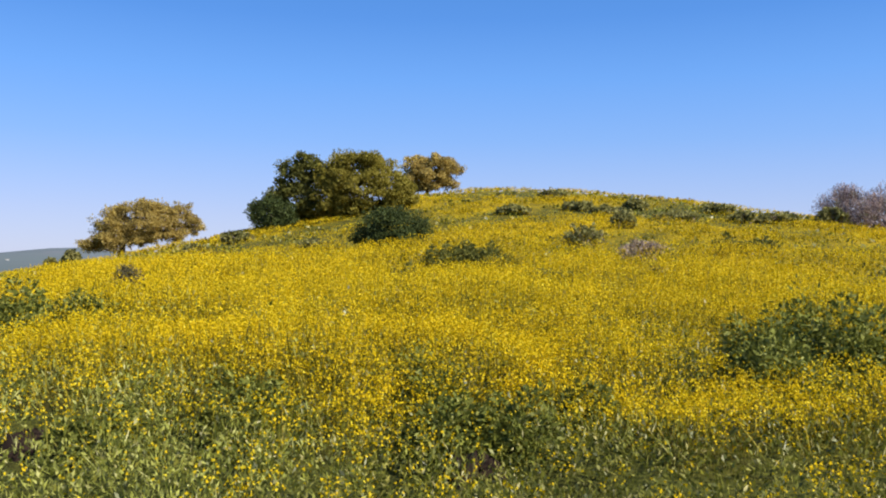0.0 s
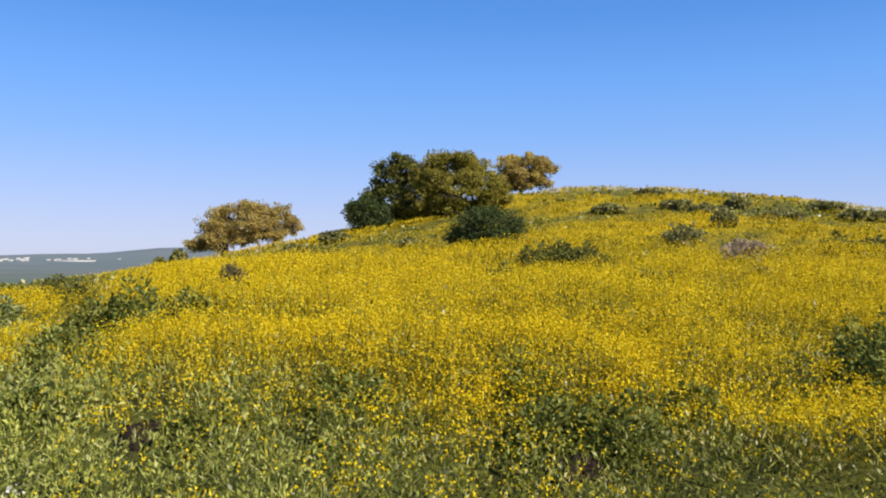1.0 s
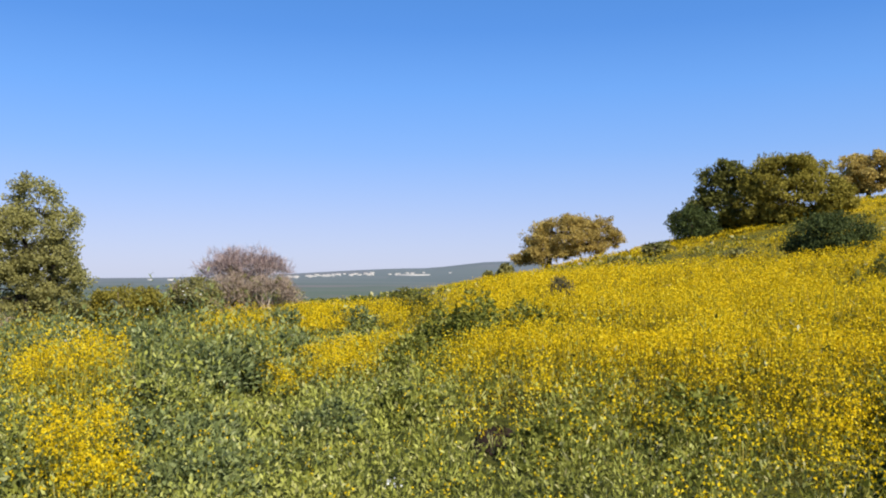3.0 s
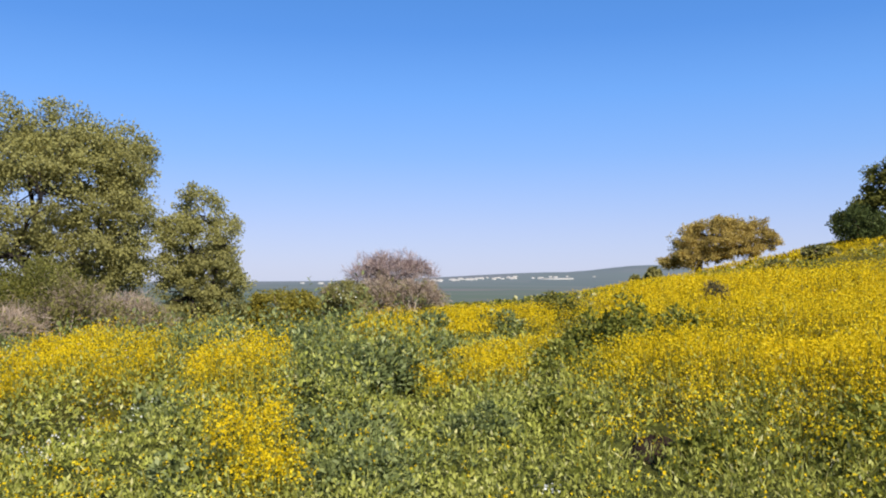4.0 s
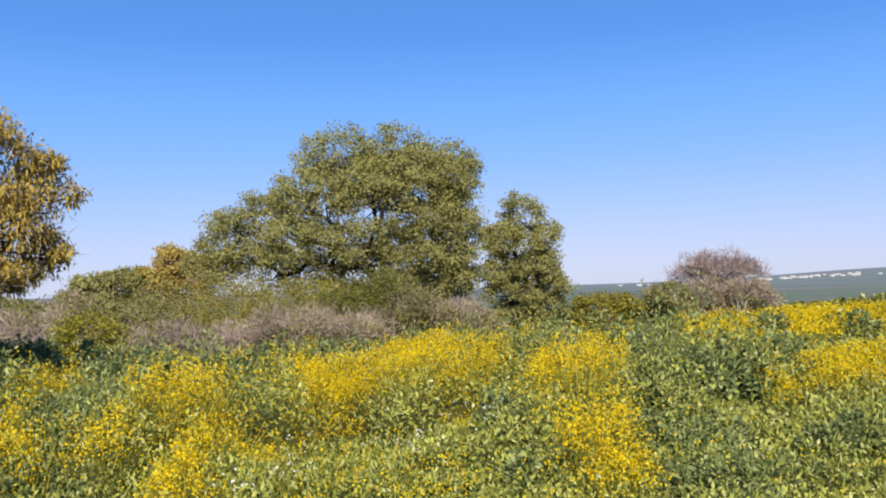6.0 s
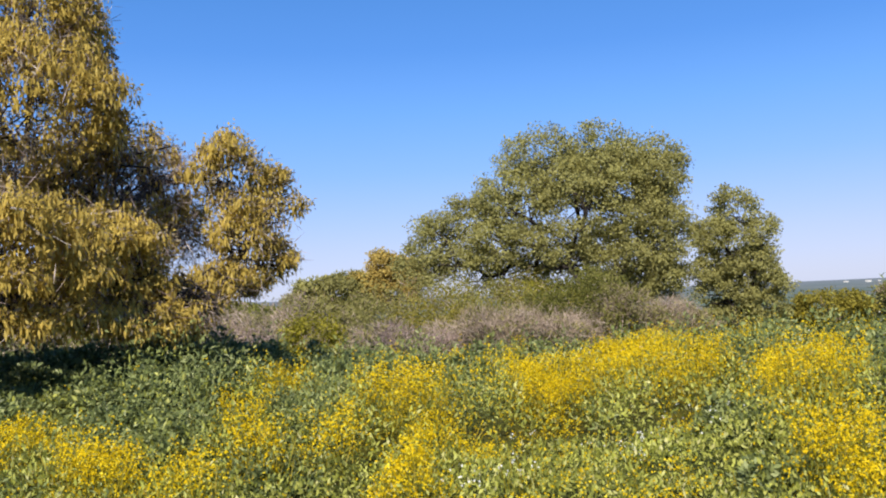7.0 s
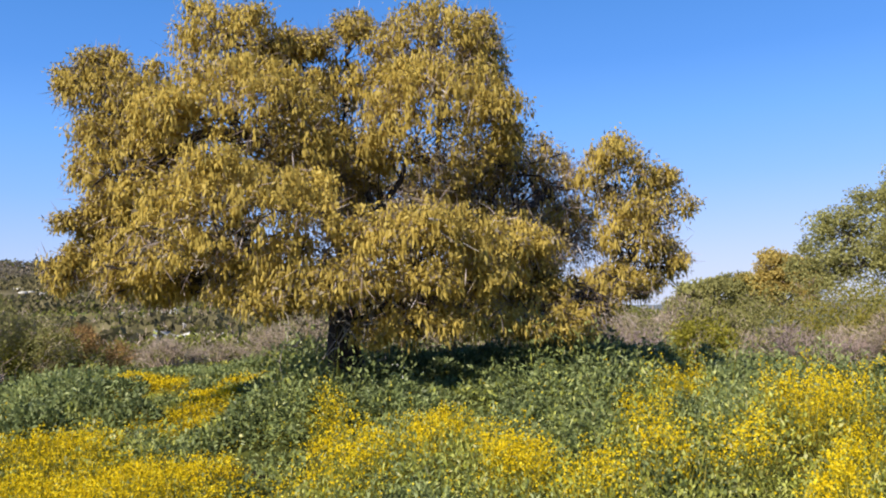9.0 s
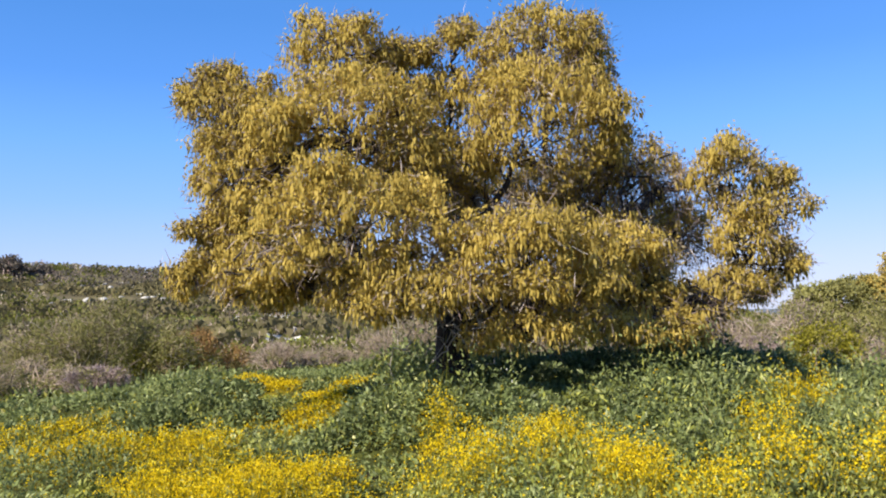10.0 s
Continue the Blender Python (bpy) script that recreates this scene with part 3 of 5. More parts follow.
def build_meadow():
    rnd = np.random.default_rng(11)
    # grass and small herbs
    at, way, size, fc = domes(15000, 3.7, 15, 16, rnd, 0.14, 0.0285, 0.95, lambda x, y: (1 - 0.8 * rankness(x, y)) * (1 - 0.75 * bloom(x, y) * smooth(6, 9, np.hypot(x, y))))
    fine = rnd.random(len(at)) < np.where(bearing(at[:, 0], at[:, 1]) < 30, 0.4, 0.12)
    v, f = blades(at, way * np.where(fine, 0.45, 1.0)[:, None] + np.array([0, 0, 0.35]), size * np.where(fine, 2.6, 1.5), size * np.where(fine, 0.28, 0.66), rnd, face=fc, loose=0.7)
    flat = bearing(at[:, 0], at[:, 1]) > 14 + 8 * rnd.normal(size=len(at))
    quads = v.reshape(-1, 4, 3)
    herbs = quads[flat].reshape(-1, 3)
    stuff("meadow_herbs", herbs, np.arange(len(herbs)).reshape(-1, 4), M_HERB, "pale green herbs and grass on the flat ground", "grass")
    v = quads[~flat].reshape(-1, 3)
    f = np.arange(len(v)).reshape(-1, 4)
    at, way, size, fc = domes(6000, 14, 105, 10, rnd, 0.16, 0.036, 0.7, lambda x, y: ((bearing(x, y) < 45) | (np.hypot(x, y) < 45)) * (1 - 0.85 * bloom(x, y)))
    v2, f2 = blades(at, way, size * 1.2, size * 0.8, rnd, face=fc)
    v, f = joined([(v, f), (v2, f2)])
    stuff("meadow_grass", v, f, M_GRASS, "dense green grass and small herbs on the hillside", "grass")
    # broad-leaved weeds
    at, way, size, fc = domes(10000, 3.9, 27, 50, rnd, 0.22, 0.026, 1.1, rankness)
    v, f = blades(at, way, size * 1.7, size * 0.62, rnd, 0.2, fc, 0.5)
    quads = v.reshape(-1, 4, 3)
    hill = bearing(at[:, 0], at[:, 1]) < 30 + 2 * rnd.normal(size=len(at))
    for name, mask, mat, label in (("broad_leaved_weeds", ~hill, M_RANK, "rank grey-green broad-leaved weeds crowding the meadow"), ("hillside_weeds", hill, M_CLUMP, "dark green weeds between the flowers of the hillside")):
        v = quads[mask].reshape(-1, 3)
        stuff(name, v, np.arange(len(v)).reshape(-1, 4), mat, label, "weeds")
    # the mustard's own leaves and buds, under the bloom
    at, way, size, fc = domes(27000, 5.0, 95, 14, rnd, 0.15, 0.024, 0.92, lambda x, y: smooth(0.2, 0.6, bloom(x, y)))
    v, f = chips(at, way + np.array([0, 0, 0.5]), size * 1.6, size * 0.5, rnd)
    stuff("mustard_foliage", v, f, M_GOLD, "yellow-olive leaves and buds of wild mustard", "foliage")
    # flower stalks
    x, y, r = scatter(80000, 5.0, 60, rnd, 0.9)
    keep = rnd.random(len(x)) < bloom(x, y) * 0.5
    x, y, r = x[keep], y[keep], r[keep]
    h = cover_height(x, y)
    size = np.maximum(1, r / 8.0) ** 0.8
    along = rnd.normal(size=(len(x), 3)) * 0.2 + np.array([0, 0, 1.0])
    v, f = blades(np.stack([x, y, ground_z(x, y) + h * 0.5], 1), along, h * 0.5 + 0.06, 0.008 * size, rnd)
    stalks = (v, f)
    # flower heads: sprays near by, single petals farther off
    x, y, r = scatter(64000, 3.7, 9, rnd, 0.9)
    keep = rnd.random(len(x)) < bloom(x, y) ** 1.1 * (0.3 + 1.4 * smooth(0.35, 0.62, fbm(x, y, 0.3, 2, 71.0)))
    x, y, r = x[keep], y[keep], r[keep]
    top = ground_z(x, y) + cover_height(x, y) * rnd.uniform(0.7, 1.12, len(x)) + 0.04
    k = np.repeat(np.arange(len(x)), 5)
    off = rnd.normal(size=(len(k), 3)) * np.array([0.011, 0.011, 0.022])
    at = np.stack([x, y, top], 1)[k] + off
    size = 0.0092 * np.maximum(1, r[k] / 6.0) ** 0.6
    v, f = chips(at, off * 40 + rnd.normal(size=off.shape), size * rnd.uniform(1.2, 1.9, len(k)), size * 1.45, rnd)
    # whole mustard plants: heads over a dome of stalks
    x, y, r = scatter(11000, 4.0, 24, rnd, 0.85)
    keep = rnd.random(len(x)) < 0.03 * (bearing(x, y) < 30) + 0.97 * smooth(0.28, 0.68, bloom(x, y))
    x, y, r = x[keep], y[keep], r[keep]
    rad = rnd.uniform(0.10, 0.28, len(x)) * np.maximum(1, r / 10) ** 0.5
    h = (cover_height(x, y) + 0.06) * rnd.uniform(0.8, 1.2, len(x))
    k = np.repeat(np.arange(len(x)), 54)
    off = rnd.normal(size=(len(k), 2)) * 0.5
    fall = 1 - 0.45 * np.minimum((off**2).sum(1), 1.5)
    at = np.stack([x[k] + off[:, 0] * rad[k], y[k] + off[:, 1] * rad[k], h[k] * fall * rnd.uniform(0.7, 1.05, len(k))], 1)
    at[:, 2] += ground_z(at[:, 0], at[:, 1])
    size = 0.0150 * np.maximum(1, r[k] / 8.0) ** 0.62
    v3, f3 = chips(at, rnd.normal(size=at.shape) + np.array([0, 0, 0.4]), size * rnd.uniform(0.9, 1.6, len(k)), size * 1.2, rnd)
    k = np.repeat(np.arange(len(x)), 5)
    lean = rnd.normal(size=(len(k), 2)) * 0.55 * rad[k][:, None]
    foot = np.stack([x[k] + lean[:, 0] * 0.3, y[k] + lean[:, 1] * 0.3, ground_z(x[k], y[k]) + 0.1 * h[k]], 1)
    v4, f4 = blades(foot, np.stack([lean[:, 0], lean[:, 1], h[k] * 0.8], 1), h[k] * 0.7, 0.008 * np.maximum(1, r[k] / 8) ** 0.7, rnd)
    v4, f4 = joined([stalks, (v4, f4)])
    stuff("flower_stalks", v4, f4, M_STALK, "thin yellow-green stalks of the wild mustard", "flower stalk")
    x, y, r = scatter(900000, 7.5, 112, rnd, 0.92, (VIEW[0], 70))
    keep = rnd.random(len(x)) < 0.88 * bloom(x, y) * (0.45 + 0.9 * smooth(0.33, 0.6, fbm(x, y, 0.45, 2, 71.0)))
    x, y, r = x[keep], y[keep], r[keep]
    size = 0.0125 * np.maximum(1, r / 8.0) ** 0.75
    z = ground_z(x, y) + cover_height(x, y) * rnd.uniform(0.55, 1.05, len(x)) + 0.05
    v2, f2 = chips(np.stack([x, y, z], 1), rnd.normal(size=(len(x), 3)), size * rnd.uniform(0.9, 1.6, len(x)), size, rnd)
    stuff("distant_flowers", v2, f2, M_FLOWER, "haze of yellow mustard flowers farther up the hill", "flowers")
    stuff("yellow_flowers", v3, f3, M_FLOWER, "thick drifts of small bright yellow mustard flowers", "flowers")
    stuff("flower_heads", v, f, M_FLOWER, "single yellow mustard flowers among the grass", "flowers")
    # a few white ones low down
    x, y, r = scatter(9000, 3.9, 12, rnd, 1.0, (30, 130))
    keep = fbm(x, y, 0.8, 2, 31.0) > 0.77
    x, y = x[keep], y[keep]
    z = ground_z(x, y) + cover_height(x, y) * rnd.uniform(0.8, 1.1, len(x))
    v, f = blades(np.stack([x, y, z], 1), rnd.normal(size=(len(x), 3)), 0.018, 0.016, rnd)
    stuff("white_flowers", v, f, M_WHITE, "scattered small white meadow flowers", "flowers")
    # plants out of the walker's sight, thinner
    at, way, size, fc = domes(3400, 2.2, 60, 7, rnd, 0.2, 0.045, 0.8, lambda x, y: x < 1e9, (VIEW[1], VIEW[0] + 360))
    v, f = blades(at, way, size * 1.5, size * 0.7, rnd)
    at, way, size, fc = domes(2600, 0.35, 3.9, 12, rnd, 0.14, 0.035, 0.5, lambda x, y: x < 1e9, (-180, 180))
    v, f = joined([(v, f), blades(at, way, size * 1.4, size * 0.6, rnd)])
    stuff("rough_grass", v, f, M_GRASS, "rough green grass on the lower slope", "grass")


build_meadow()


# ---------------------------------------------------------------- trees and shrubs
def shell_points(n, rnd, inner=0.72):
    d = unit(rnd.normal(size=(n, 3)))
    return d * (inner + (1 - inner) * rnd.random((n, 1)) ** 0.6)


def crown_leaves(lobes, rnd, clumps, per, clump_size, droop=0.0, inner=0.6, tuft=(1.0, 1.0, 0.7), under=1.0):
    """Leaves in tufts over the lobes (rows of u, v, z, ru, rv, rz): where they grow and which way. under: how many grow on a lobe's underside."""
    lobes = np.asarray(lobes, float)
    area = (lobes[:, 3] * lobes[:, 4] * lobes[:, 5]) ** (2 / 3)
    at, way, face = [], [], []
    for lobe, share in zip(lobes, area / area.sum()):
        n = max(4, int(clumps * share))
        p = shell_points(n, rnd, inner)
        p[:, 2] = np.where((p[:, 2] < -0.2) & (rnd.random(n) > under), -p[:, 2], p[:, 2])
        c = lobe[:3] + p * (lobe[3:] - np.minimum(clump_size * 0.35, lobe[3:] * 0.4))
        size = clump_size * rnd.uniform(0.6, 1.3, n)
        k = np.repeat(np.arange(n), per)
        d = unit(rnd.normal(size=(len(k), 3)))
        off = d * rnd.random((len(k), 1)) ** 0.45 * size[k][:, None] * np.array(tuft)
        at.append(c[k] + off)
        way.append(d * 0.5 + unit(p)[k] * 0.2 + rnd.normal(size=off.shape) * 0.8 + np.array([0, 0, -droop]))
        face.append(d + 0.5 * unit(p)[k] + np.array([0, 0, 0.35]))
    return np.concatenate(at), np.concatenate(way), np.concatenate(face)


def budded(lobes, rnd, each=3, small=(0.3, 0.5)):
    """The lobes with smaller ones budding from their sides, for an uneven outline."""
    lobes = np.asarray(lobes, float)
    more = [lobes]
    for lobe in lobes:
        d = shell_points(each, rnd, 0.85)
        s = rnd.uniform(*small, (each, 1))
        more.append(np.hstack([lobe[:3] + d * lobe[3:], lobe[3:] * s]))
    return np.concatenate(more)


def limbs(lobes, foot, fork, thick, rnd, twigs=5, stems=1, spread=0.3):
    """Trunk, boughs that lead from lobe to lobe, and branches inside each."""
    lobes = np.asarray(lobes, float)
    wood = []
    for s in range(stems):
        lean = rnd.normal(size=3) * spread * (stems > 1)
        lean[2] = 0
        top = np.array([*foot[:2], 0]) + lean + np.array([0, 0, fork])
        trunk = bent((foot[0] + lean[0] * 0.3, foot[1] + lean[1] * 0.3, -0.25), top, 0, rnd, 6, 0.15)
        wood.append(tube(trunk, np.linspace(thick * 1.25, thick * 0.8, 6) * np.array([1.3, 1, 0.95, 0.95, 0.95, 1]), 9))
        mine = lobes[s::stems]
        mine = mine[np.argsort(np.linalg.norm(mine[:, :3] - top, axis=1))]
        knots, parents = [top], []
        for lobe in mine:
            reach = [np.linalg.norm(lobe[:3] - q) + 0.45 * np.linalg.norm(q - top) for q in knots]
            parents.append(int(np.argmin(reach)))
            knots.append(lobe[:3] - (0, 0, 0.25 * lobe[5]))
        load = np.ones(len(knots))
        for k in range(len(mine), 0, -1):
            load[parents[k - 1]] += load[k]
        for k, lobe in enumerate(mine, 1):
            a, e = knots[parents[k - 1]], knots[k]
            p = bent(a, e, 0.10 * np.linalg.norm(e - a), rnd, 8, 0.32)
            t0 = thick * 0.85 * math.sqrt(load[k] / load[0]) + 0.012
            t1 = thick * 0.85 * math.sqrt(max(load[k] - 1, 0.25) / load[0]) + 0.006
            wood.append(tube(p, np.linspace(t0, min(t0, t1), 8), 7))
            for q in lobe[:3] + shell_points(twigs, rnd, 0.7) * lobe[3:] * 0.85:
                b = bent(p[rnd.integers(3, 8)], q, 0.08, rnd, 6, 0.6)
                wood.append(tube(b, np.linspace(max(0.012, t1 * 0.4), 0.005 + 0.1 * t1, 6), 4))
    return joined(wood)


def tree(name, at, turn, lobes, foot, fork, thick, seed, leaf_mat, bark_mat, clumps, per, leaf, clump_size, label, group="", droop=0.0, stems=1, twigs=5, slim=0.55, category="tree", grow=1.0, buds=(3, (0.25, 0.4))):
    rnd = np.random.default_rng(seed)
    lobes = np.asarray(lobes, float) * np.array([1, 1, 1, grow, grow, grow])
    ob = thing(name, at, label, category, group, turn)
    part("trunk", *limbs(lobes, foot, fork, thick, rnd, twigs, stems), bark_mat, ob)
    p, w, fc = crown_leaves(budded(lobes, rnd, *buds), rnd, clumps * 1.5, per, clump_size * 0.9, droop, 0.5, (1.0, 1.0, 0.7), 0.5)
    n = len(p)
    s = leaf * rnd.uniform(0.7, 1.4, n)
    part("crown", *blades(p, w, s, s * slim, rnd, face=fc), leaf_mat, ob)
    return ob


def stand(theta, r, lift=0.0):
    x, y = spot(theta, r)
    return float(x), float(y), float(ground_z(x, y)) + lift


def from_view(rows, x0, y0, scale, lift=0.0, depth=0.8):
    """Crown lobes from an elevation drawing: across, down, half width, half height, set back (in metres), at `scale` units a metre."""
    made = []
    for a, b, w, h, back in rows:
        ru, rz = w / scale, h / scale
        made.append(((a - x0) / scale, back, (y0 - b) / scale + lift, ru, depth * (ru + rz) / 2, rz))
    return made


# the great oak
OAK_TOP = [
    (612, 105, 112, 80, 0.0), (830, 56, 40, 36, 0.3), (768, 96, 38, 28, 0.2), (965, 100, 120, 85, 0.0), (395, 180, 80, 60, 0.2), (395, 262, 66, 66, 0.2), (1372, 400, 52, 66, 0.1), (1372, 500, 42, 48, 0.0), (1060, 114, 48, 88, 0.2), (390, 128, 36, 24, 0.2), (705, 108, 50, 42, 0.2), (455, 195, 75, 60, 0.0), (470, 262, 85, 70, 0.3),
]
OAK_HEADS = [
    (455, 400, 80, 70, 0.2), (405, 390, 56, 60, 0.1), (350, 155, 40, 26, 0.2), (445, 320, 112, 95, 0.0), (415, 455, 85, 70, 0.2), (640, 250, 150, 110, -0.8), (800, 200, 140, 100, 0.6), (650, 430, 160, 90, -2.0), (960, 250, 140, 120, -0.6), (1060, 400, 90, 130, 0.9), (1285, 348, 85, 72, 0.0), (1305, 470, 75, 80, -0.2), (1175, 340, 80, 75, 0.5),
]
OAK_MIDDLE = [
    (900, 480, 150, 85, -1.8), (520, 488, 120, 54, -0.8), (1080, 520, 90, 55, -0.6), (760, 528, 120, 42, -2.1), (560, 330, 110, 90, 2.2), (800, 300, 120, 90, 2.6), (1000, 330, 120, 90, 2.2), (352, 488, 52, 36, -0.4), (1250, 540, 90, 40, -0.3), (352, 400, 36, 18, 0.0), (1130, 450, 90, 90, 0.2), (1220, 440, 80, 80, 0.8), (1090, 300, 70, 60, 0.6),
]
OAK_SKIRT = [
    (870, 380, 130, 90, 1.0), (740, 330, 90, 70, 0.4), (960, 558, 110, 42, -0.8), (1120, 560, 90, 38, -0.4), (1225, 560, 70, 36, -0.2), (690, 532, 100, 34, -1.5), (505, 512, 90, 34, -0.6), (860, 575, 90, 26, 0.6), (1050, 470, 90, 60, -0.9), (905, 590, 105, 30, -1.7), (1010, 592, 100, 30, -1.5), (1110, 590, 85, 30, -1.1), (1195, 586, 70, 28, -0.6),
]
OAK = from_view(OAK_TOP + OAK_HEADS + OAK_MIDDLE + OAK_SKIRT, 802, 640, 124, 0.56)
OAK_AT = (103.8, 12.2)


def build_oak():
    rnd = np.random.default_rng(21)
    ob = thing("oak_tree", stand(*OAK_AT), "broad spreading oak hung with yellow catkins in the meadow", "tree", "", OAK_AT[0])
    part("trunk", *limbs(OAK, (-0.05, 0.0), 1.3, 0.18, rnd, 16, 2, 0.22), M_BARK, ob, "dark gnarled trunk and crooked boughs")
    # the crown is thin, and more twig than leaf, in its middle and between its two heads
    sparse = [q for q in OAK if (1.7 < q[0] < 3.45 and 1.95 < q[2] < 3.4) or (2.7 < q[0] < 3.3 and q[2] < 3.4) or (q[1] > 0.3 and -0.6 < q[0] < 1.8 and q[2] < 3.4)]
    full = [q for q in OAK if q not in sparse]
    thick_lobes, thin_lobes = budded(full, rnd, 4, (0.25, 0.42)), budded(sparse, rnd, 2, (0.25, 0.4))

    def leaves(clumps, per, size, droop, inner, tuft):
        a, b = crown_leaves(thick_lobes, rnd, clumps, per, size, droop, inner, tuft, 0.5), crown_leaves(thin_lobes, rnd, clumps * 0.13, per, size, droop, inner, tuft, 0.5)
        p, w, fc = (np.concatenate(q) for q in zip(a, b))
        keep = rnd.random(len(p)) > 0.3 * smooth(2.9, 3.6, p[:, 0])  # the side head is thin too
        return p[keep], w[keep], fc[keep]

    # catkins: slim tassels that hang from the shoots
    p, w, fc = leaves(4700, 18, 0.15, 0.0, 0.45, (0.8, 0.8, 0.9))
    w = w * np.array([0.28, 0.28, 0.1]) + np.array([0, 0, -1.0])
    s = rnd.uniform(0.07, 0.15, len(p))
    tagged(part("catkin_mass", *blades(p, w, s, rnd.uniform(0.022, 0.036, len(p)), rnd, 0.15, fc, 0.45), M_OAK, ob, "hanging yellow-olive catkins and young leaves"), kind="stuff")
    # leafy shoots above and between them
    p, w, fc = leaves(2500, 26, 0.19, 0.3, 0.5, (1.0, 1.0, 0.7))
    s = rnd.uniform(0.04, 0.075, len(p))
    part("crown", *blades(p, w, s, s * 0.5, rnd, face=fc), M_OAK, ob, "yellow-olive young leaves")
    # duller, darker leaves towards the inside of the crown
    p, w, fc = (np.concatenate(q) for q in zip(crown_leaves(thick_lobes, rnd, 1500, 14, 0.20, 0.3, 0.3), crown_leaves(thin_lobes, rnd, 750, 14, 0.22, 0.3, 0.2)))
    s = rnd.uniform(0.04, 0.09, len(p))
    part("inner_leaves", *blades(p, w, s, s * 0.5, rnd, face=fc), M_OAK_DIM, ob, "dull older leaves within the crown")
    # a haze of fine grey twigs through the crown
    p, w, fc = (np.concatenate(q) for q in zip(crown_leaves(full, rnd, 1100, 7, 0.24, 0.3, 0.5), crown_leaves(sparse, rnd, 1100, 12, 0.26, 0.3, 0.2)))
    tagged(part("twig_haze", *blades(p, w, rnd.uniform(0.15, 0.34, len(p)), 0.010, rnd), M_OAK_TWIG, ob, "fine grey-brown leafless twigs"), kind="stuff")
    # crooked grey boughlets that show in the thin side of the crown
    side = [q for q in OAK if 0.4 < q[0] < 4.2 and q[5] > 0.4]
    for k in range(30):
        q = np.array(side[k % len(side)])
        top = q[:3] + rnd.uniform(-0.4, 0.4, 3) * q[3:] + np.array([0, -0.75 * q[4], 0.3 * q[5]])
        end = top + np.array([rnd.normal() * 0.25, rnd.normal() * 0.1, -rnd.uniform(0.3, 0.8)])
        part("boughlet", *tube(bent(top, end, 0.0, rnd, 8, 0.6), np.linspace(0.013, 0.005, 8), 5), M_PALE_BARK, ob, "thin crooked grey twig")
    # pale twigs that hang below the skirt of the crown
    for k in range(22):
        u, back = (rnd.uniform(-0.9, 1.3), rnd.uniform(-2.4, -0.8)) if k < 10 else (rnd.uniform(-0.55, 0.65), rnd.uniform(-2.0, -1.3))
        top = np.array([u, back, rnd.uniform(1.0, 1.5)])
        end = top + np.array([rnd.normal() * 0.22, rnd.normal() * 0.2, -rnd.uniform(0.35, 0.7)])
        part("hanging_twig", *tube(bent(top, end, 0.0, rnd, 11, 0.9), np.linspace(0.011, 0.004, 11), 5), M_PALE_BARK, ob, "pale drooping twig")


build_oak()

# the tall trees across the flat
BIG_TOP = [
    (785, 285, 75, 55, 0), (890, 285, 60, 55, 0.3), (985, 312, 52, 55, 0), (600, 400, 50, 30, 0), (665, 400, 60, 50, 0.5), (750, 370, 90, 70, -0.5), (860, 370, 95, 70, -0.8), (965, 430, 75, 80, -0.4), (900, 450, 80, 50, 0.8), (640, 460, 80, 35, 0), (780, 440, 90, 40, -0.6), (985, 500, 40, 45, 0), (570, 480, 50, 30, 0.2), (850, 330, 90, 60, 1.5), (600, 440, 60, 40, 0.3), (690, 480, 80, 45, 0.5),
]
BIG_SIDES = [
    (770, 500, 90, 40, 0.8), (990, 385, 42, 70, 0.0), (985, 460, 42, 55, 0.2), (720, 430, 70, 50, -0.6), (700, 380, 55, 42, 0.2), (930, 380, 60, 70, -0.5), (935, 318, 45, 55, 0.3), (900, 520, 70, 38, 0.3), (955, 535, 55, 32, 0.0), (830, 320, 80, 60, 0.6), (985, 345, 50, 60, -0.3), (900, 330, 70, 60, -0.4), (1000, 430, 45, 60, -0.2), (920, 480, 70, 45, -0.3), (830, 470, 80, 38, -0.2), (990, 520, 45, 40, 0.1),
]
BIG = from_view(BIG_TOP + BIG_SIDES, 852, 590, 43.5, 0.42)
tree("tall_tree", stand(63.1, 34), 63.1, BIG, (0.3, 0), 1.6, 0.19, 31, M_TREE, M_BARK, 1700, 46, 0.09, 0.42, "tall grey-green evergreen oak beyond the scrub", "trees on the flat", stems=3, twigs=8, grow=1.05, slim=0.75, buds=(4, (0.18, 0.3)))
SIDE = from_view([(1110, 390, 50, 42, 0), (1105, 455, 72, 55, 0), (1135, 500, 60, 55, -0.2), (1090, 530, 60, 45, 0.2), (1145, 545, 50, 30, 0), (1075, 425, 35, 35, 0.1), (1150, 430, 35, 40, 0), (1115, 500, 70, 60, 0.6), (1100, 570, 60, 28, 0), (1140, 572, 50, 26, 0.2), (1070, 490, 40, 40, 0)], 1115, 590, 42, 0.1)
tree("small_oak", stand(53.2, 36), 53.2, SIDE, (0, 0), 1.0, 0.16, 32, M_TREE, M_BARK, 380, 66, 0.088, 0.36, "smaller grey-green oak with a rounded crown", "trees on the flat", stems=2, slim=0.75)

